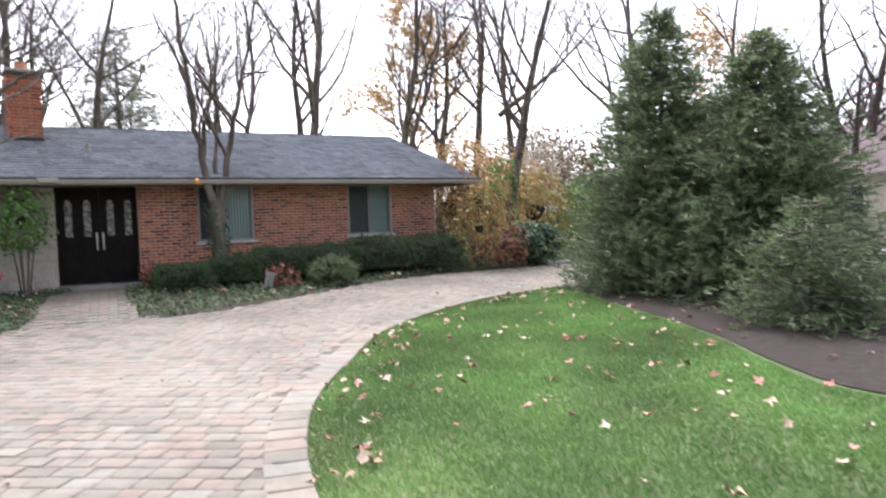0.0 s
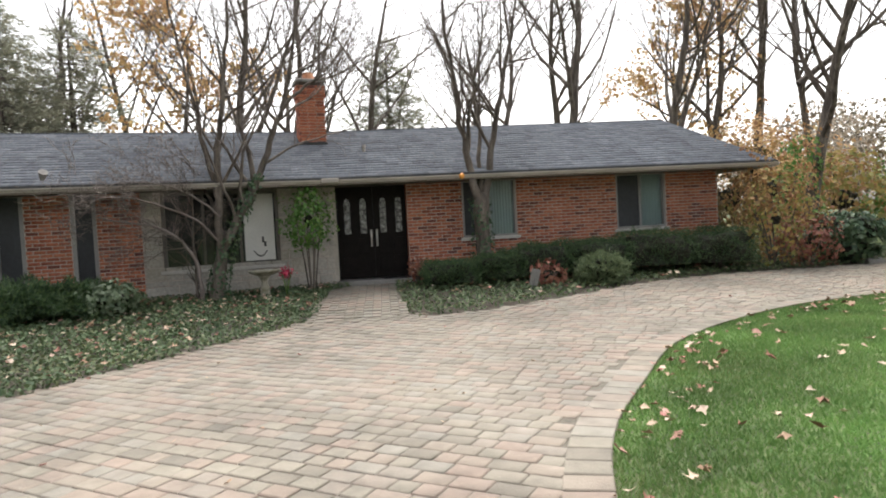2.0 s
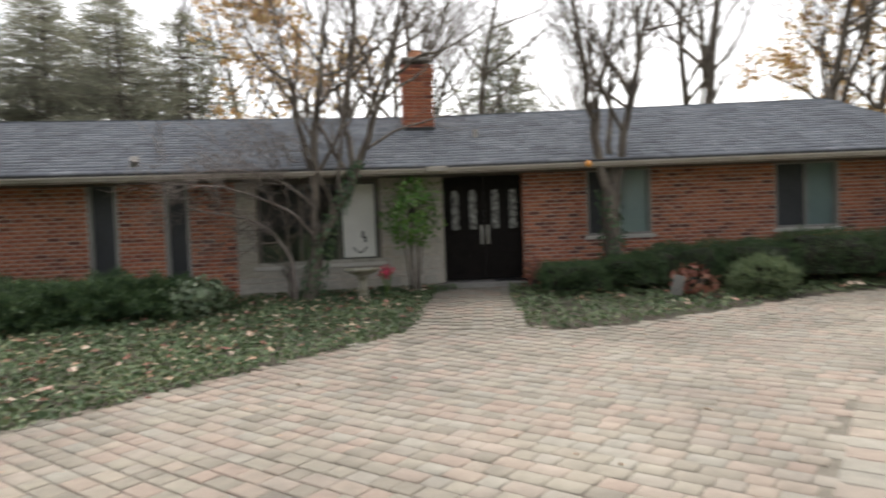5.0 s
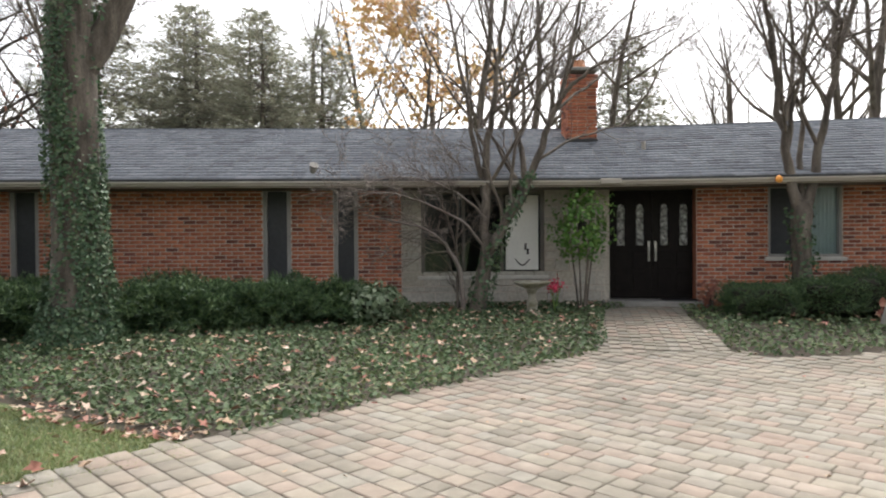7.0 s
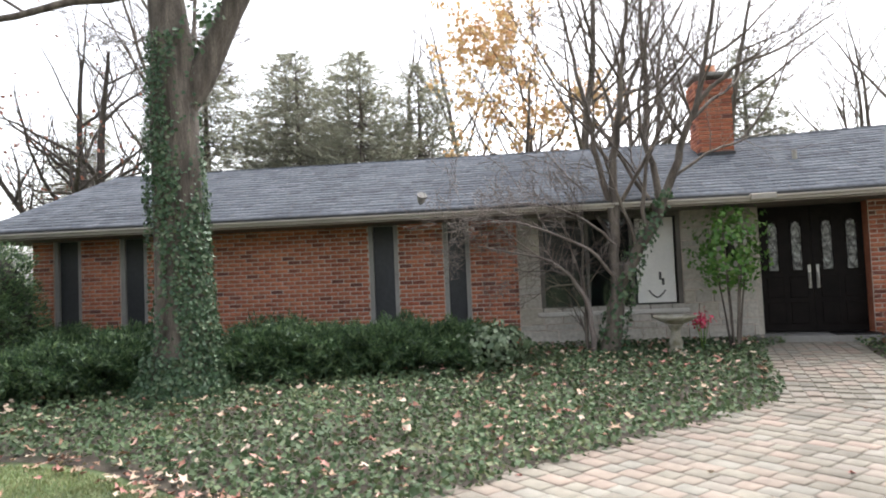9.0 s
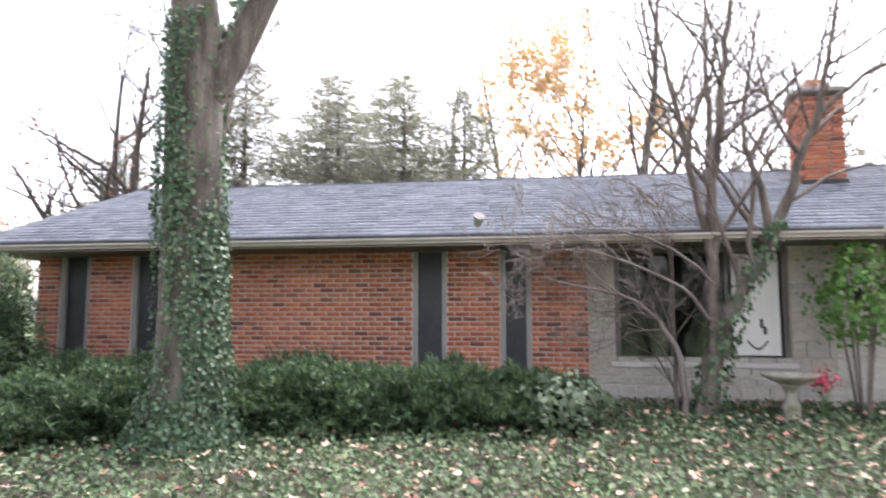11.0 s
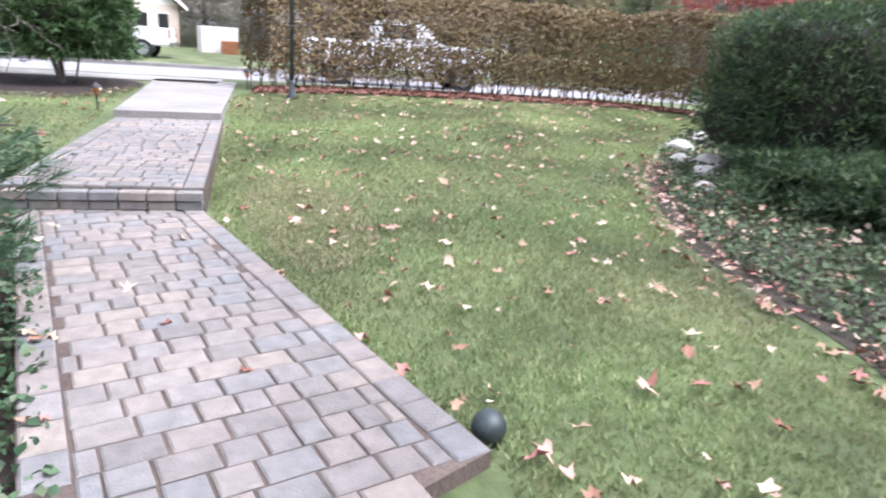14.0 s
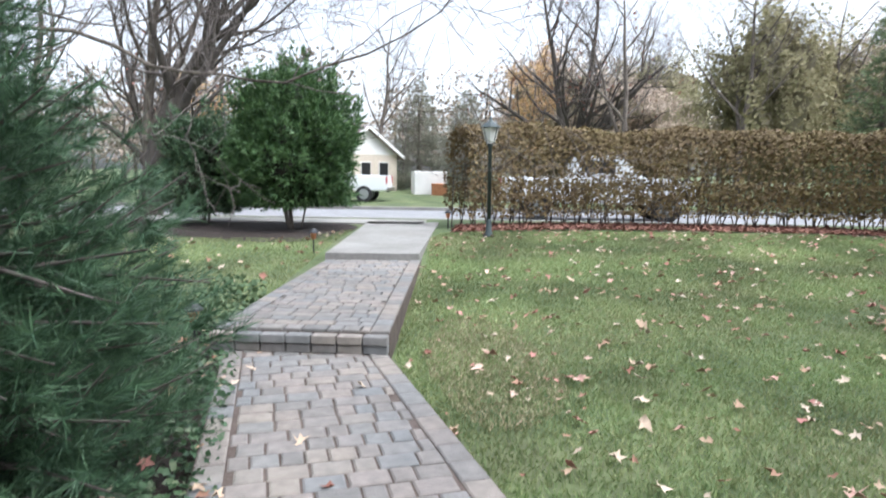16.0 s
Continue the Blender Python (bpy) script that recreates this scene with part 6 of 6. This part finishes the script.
# ---- small things ----
def bird_bath():
    x, y = -1.66, -1.2
    z = ground_z(x, y)
    t = empty("bird_bath", (x, y, z), "mossy cement birdbath on a turned pedestal in ivy", "birdbath")
    t.scale = (0.80, 0.80, 0.84)
    part("pedestal", lathe(bmesh.new(), [(0.19, 0), (0.19, 0.05), (0.13, 0.09), (0.10, 0.16), (0.12, 0.24), (0.08, 0.32), (0.075, 0.42), (0.12, 0.50), (0.15, 0.53)], 20), M_MOSS, t, smooth=True)
    part("basin", lathe(bmesh.new(), [(0.14, 0.53), (0.25, 0.57), (0.36, 0.63), (0.37, 0.66), (0.34, 0.655), (0.20, 0.60), (0.02, 0.59)], 26), M_MOSS, t, "shallow mossy basin", smooth=True)


bird_bath()


def flower_pot():
    x, y = -1.25, -1.0
    t = empty("flower_clump", (x, y, ground_z(x, y)), "clump of bright pink flowers beside the birdbath", "flowers")
    r = np.random.default_rng(3)
    P = r.normal(0, 0.06, (110, 3)) + np.array([0, 0, 0.46])
    link("blossoms", leaves("blossoms", P, 0.028, M_PINK, r), M_PINK, t, "pink blossoms")
    V, F = [], []
    for k in range(8):
        a = k * 0.8
        tube(V, F, [Vector((0, 0, -0.02)), Vector((0.05 * math.cos(a), 0.05 * math.sin(a), 0.28)), Vector((0.1 * math.cos(a), 0.1 * math.sin(a), 0.46))], [0.006, 0.005, 0.004], 4)
    link("stems", mesh_np("stems", V, F), M_GREENBUSH, t)


flower_pot()


def yard_sign():
    x, y = 2.95, -2.75
    t = empty("yard_marker", (x, y, ground_z(x, y)), "small leaning grey marker panel in the ivy", "sign")
    part("stake", boxed((0, 0, 0.08), (0.02, 0.02, 0.30)), M_METAL, t)
    b = part("panel", boxed((0, 0, 0.24), (0.16, 0.02, 0.30), 0, 0.004), M_CONCRETE, t)
    t.rotation_euler = (0, radians(14), radians(-20))


yard_sign()


def lamp_post():
    x, y = -17.8, -8.2
    z = ground_z(x, y)
    t = empty("lamp_post", (x, y, z), "dark green lamp post with tapered glass lantern", "lamp post")
    part("base", lathe(bmesh.new(), [(0.10, 0), (0.10, 0.04), (0.06, 0.10), (0.05, 0.3), (0.042, 0.34)], 16), M_METAL, t, smooth=True)
    part("pole", lathe(bmesh.new(), [(0.040, 0.3), (0.036, 1.68), (0.055, 1.70), (0.055, 1.74)], 14), M_METAL, t, smooth=True)
    bm = bmesh.new()
    for k in range(4):
        a = k * math.pi / 2 + math.pi / 4
        c, s = math.cos(a), math.sin(a)
        tubeV, tubeF = [], []
        tube(tubeV, tubeF, [Vector((0.09 * c, 0.09 * s, 1.74)), Vector((0.175 * c, 0.175 * s, 2.03))], [0.010, 0.010], 4)
        vs = [bm.verts.new(p) for p in tubeV]
        for f in tubeF:
            bm.faces.new([vs[i] for i in f])
    part("lantern_frame", bm, M_METAL, t)
    part("lantern_glass", lathe(bmesh.new(), [(0.08, 1.745), (0.16, 2.025)], 4), M_WHITE, t, "milky glass lantern")
    part("lantern_roof", lathe(bmesh.new(), [(0.21, 2.03), (0.195, 2.05), (0.06, 2.14), (0.035, 2.17), (0.012, 2.23)], 12), M_METAL, t, "pale weathered cap")


lamp_post()


def path_light(x, y, label, h=0.34):
    t = empty("path_light", (x, y, ground_z(x, y)), label, "path light", "lights along the walk")
    part("stake", lathe(bmesh.new(), [(0.012, -0.08), (0.012, h - 0.1)], 8), M_BLACK, t)
    part("lantern", lathe(bmesh.new(), [(0.035, h - 0.1), (0.05, h - 0.02), (0.045, h)], 12), M_COPPER, t, "copper lantern body")
    part("cap", lathe(bmesh.new(), [(0.085, h), (0.08, h + 0.015), (0.03, h + 0.06), (0.012, h + 0.075)], 14), M_BLACK, t)


path_light(-10.9, -10.75, "small copper and black path light beside the step")
path_light(-15.6, -10.95, "small copper and black path light in the grass")
path_light(-19.2, -9.05, "small black path light at the pavement")


def globe_light():
    t = empty("globe_light", (-7.27, -7.58, 0.0), "round dark grey ground light beside the paved walk", "ground light")
    part("collar", lathe(bmesh.new(), [(0.05, -0.02), (0.06, 0.02), (0.06, 0.045)], 14), M_BLACK, t)
    prof = [(0.07 * math.sin(k * math.pi / 12) + 0.002, 0.075 - 0.07 * math.cos(k * math.pi / 12)) for k in range(13)]
    part("globe", lathe(bmesh.new(), prof, 22), M_METAL, t, smooth=True)


globe_light()


def rock(x, y, s, seed, label):
    r = random.Random(seed)
    bm = bmesh.new()
    bmesh.ops.create_icosphere(bm, subdivisions=3, radius=s)
    for v in bm.verts:
        k = 1 + 0.35 * noise.noise((v.co * (1.4 / s) + Vector((seed, 0, 0)))[:])
        v.co = Vector((v.co.x * 1.2 * k, v.co.y * k, v.co.z * 0.6 * k))
    ob = part("rock", bm, M_LIMESTONE, label=label, category="rock", group="rocks edging the bed", smooth=True)
    ob.location = (x, y, ground_z(x, y) + 0.3 * s)


for i, (x, y, s) in enumerate([(-13.3, -2.95, 0.16), (-12.9, -2.75, 0.22), (-12.4, -3.15, 0.15), (-14.2, -2.4, 0.2), (-14.8, -1.6, 0.24), (-13.9, -1.5, 0.2), (-13.0, -0.9, 0.22), (-11.6, -3.7, 0.12)]):
    rock(x, y, s, i + 1, "pale limestone rock at the edge of the ivy bed")
for i, (x, y) in enumerate([(11.0, -3.35), (11.9, -3.6)]):
    ob = part("flagstone", boxed((0, 0, 0), (0.9, 0.45, 0.09), 0.3 * i - 0.2, 0.015), M_CONCRETE, label="pale flat stepping stone beside the drive", category="stepping stone")
    ob.location = (x, y, ground_z(x, y) + 0.05)
part("spotlight", lathe(bmesh.new(), [(0.03, 0), (0.05, 0.03), (0.07, 0.14), (0.075, 0.16)], 12), M_CONCRETE, label="pale floodlight fixed at the roof edge", category="floodlight").matrix_basis = pose(-5.15, -0.80, 2.57, 40, 20, 0)
part("vent_pipe", lathe(bmesh.new(), [(0.06, -0.06), (0.06, 0.02), (0.036, 0.04), (0.036, 0.24), (0.03, 0.24)], 12), M_GUTTER, label="pale vent pipe on the shingle roof", category="vent pipe").location = (0.69, 0.38, 3.0)
part("feeder_ball", lathe(bmesh.new(), [(0.01, -0.06), (0.05, -0.03), (0.055, 0.0), (0.05, 0.03), (0.01, 0.06)], 12), M_ORANGETAG, label="small orange ornament hanging at the eave", category="ornament").matrix_basis = pose(*RIGHT.at(1.0, OVER + 0.12, 2.38))
part("doormat", boxed(ENTRYWALL.at(1.25, 0.30, 0.395), (0.6, 0.35, 0.02), ENTRYWALL.a, 0.004), M_BLACK, label="dark doormat on the step", category="doormat")


# ---- vehicles and houses across the street ----
def wheel(parent, x, y, z, r, w):
    t = new("wheel")
    t.parent = parent
    t.location = (x, y, z)
    t.rotation_euler = (radians(90), 0, 0)
    part("tyre", lathe(bmesh.new(), [(r * 0.62, -w / 2), (r * 0.93, -w / 2), (r, -w / 3), (r, w / 3), (r * 0.93, w / 2), (r * 0.62, w / 2)], 24), M_RUBBER, t)
    part("rim", lathe(bmesh.new(), [(r * 0.6, -w / 2 - 0.01), (r * 0.5, -w / 2 + 0.02), (0.08, -w / 2), (0.05, w / 2 - 0.02), (r * 0.6, w / 2 + 0.01)], 18), M_RIM, t)


def profile_body(name, pts, width, parent, mat, bevel=0.05, label=""):
    bm = bmesh.new()
    a, b = [bm.verts.new((x, -width / 2, z)) for x, z in pts], [bm.verts.new((x, width / 2, z)) for x, z in pts]
    bm.faces.new(a[::-1]), bm.faces.new(b)
    for i in range(len(pts)):
        j = (i + 1) % len(pts)
        bm.faces.new((a[i], a[j], b[j], b[i]))
    bmesh.ops.recalc_face_normals(bm, faces=bm.faces[:])
    bmesh.ops.bevel(bm, geom=bm.edges[:], offset=bevel, segments=2, affect="EDGES")
    return part(name, bm, mat, parent, label, smooth=False)


def pickup(x, y, rz, z, label):
    t = empty("pickup_truck", (x, y, z), label, "truck")
    t.rotation_euler = (0, 0, rz)
    profile_body("body", [(-2.8, 0.55), (-2.8, 1.25), (-0.75, 1.28), (-0.7, 1.30), (0.95, 1.30), (2.55, 1.18), (2.7, 0.9), (2.7, 0.5)], 1.95, t, M_CAR, 0.06)
    profile_body("cab", [(-0.8, 1.25), (-0.65, 1.85), (0.55, 1.88), (1.25, 1.25)], 1.75, t, M_CAR, 0.07)
    for s in (-1, 1):
        part("side_window", boxed((-0.05, s * 0.875, 1.56), (0.95, 0.02, 0.36), 0, 0.005), M_BLACK, t)
        part("tail_lamp", boxed((-2.80, s * 0.86, 1.05), (0.06, 0.16, 0.34), 0, 0.01), M_REDLAMP, t, "red tail lamp")
        wheel(t, -1.75, s * 0.86, 0.40, 0.40, 0.26)
        wheel(t, 1.85, s * 0.86, 0.40, 0.40, 0.26)
    part("bumper", boxed((-2.87, 0, 0.62), (0.14, 1.9, 0.2), 0, 0.03), M_CHROME, t, "chrome rear bumper")


pickup(-36.5, -15.7, radians(-90), 0.05, "white pickup truck parked across the street")
pickup(-25.2, -5.1, radians(90), 0.16, "white pickup truck parked on the street behind the hedge")


def house_far(x, y, rz, l, w, h, roof_h, label, wall_mat):
    t = empty("neighbour_house", (x, y, 0.0), label, "house")
    t.rotation_euler = (0, 0, rz)
    part("wall", boxed((0, 0, h / 2), (l, w, h)), wall_mat, t)
    for s in (-1, 1):
        bm = bmesh.new()
        vs = [bm.verts.new(p) for p in ((s * l / 2, -w / 2, h), (s * l / 2, w / 2, h), (s * l / 2, 0, h + roof_h), (s * (l / 2 - 0.15), -w / 2, h), (s * (l / 2 - 0.15), w / 2, h), (s * (l / 2 - 0.15), 0, h + roof_h))]
        for f in ((0, 1, 2), (3, 4, 5), (0, 1, 4, 3), (1, 2, 5, 4), (2, 0, 3, 5)):
            bm.faces.new([vs[i] for i in f])
        bmesh.ops.recalc_face_normals(bm, faces=bm.faces[:])
        part("gable", bm, M_WHITE, t, "white boarded gable")
    for s in (-1, 1):
        bm = bmesh.new()
        e, k = 0.45, roof_h / (w / 2)
        a = [(-l / 2 - 0.4, s * (w / 2 + e), h - e * k), (l / 2 + 0.4, s * (w / 2 + e), h - e * k), (l / 2 + 0.4, 0, h + roof_h), (-l / 2 - 0.4, 0, h + roof_h)]
        lo, hi = [bm.verts.new(p) for p in a], [bm.verts.new((p[0], p[1], p[2] + 0.12)) for p in a]
        bm.faces.new(lo), bm.faces.new(hi)
        for i in range(4):
            bm.faces.new((lo[i], lo[(i + 1) % 4], hi[(i + 1) % 4], hi[i]))
        bmesh.ops.recalc_face_normals(bm, faces=bm.faces[:])
        part("roof_slope", bm, M_MAUVEROOF, t)
        for q in (-1, 1):
            bm = bmesh.new()
            v = Vector((q * (l / 2 + 0.41), s * (w / 4 + e / 2), h + roof_h / 2 - e * k / 2 + 0.04))
            r = bmesh.ops.create_cube(bm, size=1, matrix=Matrix.Translation(v) @ Matrix.Rotation(-s * math.atan(k), 4, "X") @ Matrix.Diagonal((0.05, math.hypot(w / 2 + e, roof_h), 0.2, 1)))
            part("bargeboard", bm, M_WHITE, t)
    def pane(u, side, z, ww, hh):
        wn_ = new("window")
        wn_.parent = t
        for nm, grow, mt in (("frame", 0.12, M_WHITE), ("pane", 0.0, M_BLACK)):
            if side in ("x", "-x"):
                sg = 1 if side == "x" else -1
                part(nm, boxed((sg * (l / 2 + (0.02 if grow else 0.045)), u, z), (0.05, ww + grow, hh + grow)), mt, wn_)
            else:
                sg = 1 if side == "y" else -1
                part(nm, boxed((u, sg * (w / 2 + (0.02 if grow else 0.045)), z), (ww + grow, 0.05, hh + grow)), mt, wn_)
    for u in (-w * 0.3, 0.0, w * 0.28):
        pane(u, "x", h * 0.58, 0.8, 1.1)
    for u in (-l * 0.32, -l * 0.05, l * 0.25):
        for side in ("y", "-y"):
            pane(u, side, h * 0.58, 1.3, 1.1)


house_far(-54.4, -22.2, radians(53), 14, 6.0, 2.6, 1.8, "single-storey buff brick house with white gable and mauve roof", M_BUFF)
house_far(27, -9, radians(100), 13, 7, 2.6, 1.8, "low brick house seen beyond the spruces", M_BUFF)
part("street_east", boxed((22, -18, 0.02), (5, 60, 0.1)), M_ASPHALT, label="pale asphalt side street", category="road", kind="structure")
part("white_shed", boxed((-47, -12.0, 0.75), (2.4, 2.0, 1.5), 0.2, 0.03), M_WHITE, label="small white shed on the far lawn", category="shed")
part("crate", boxed((-45.2, -11.2, 0.4), (0.9, 0.9, 0.8), 0.1, 0.02), M_COPPER, label="brown wooden crate on the far lawn", category="crate")
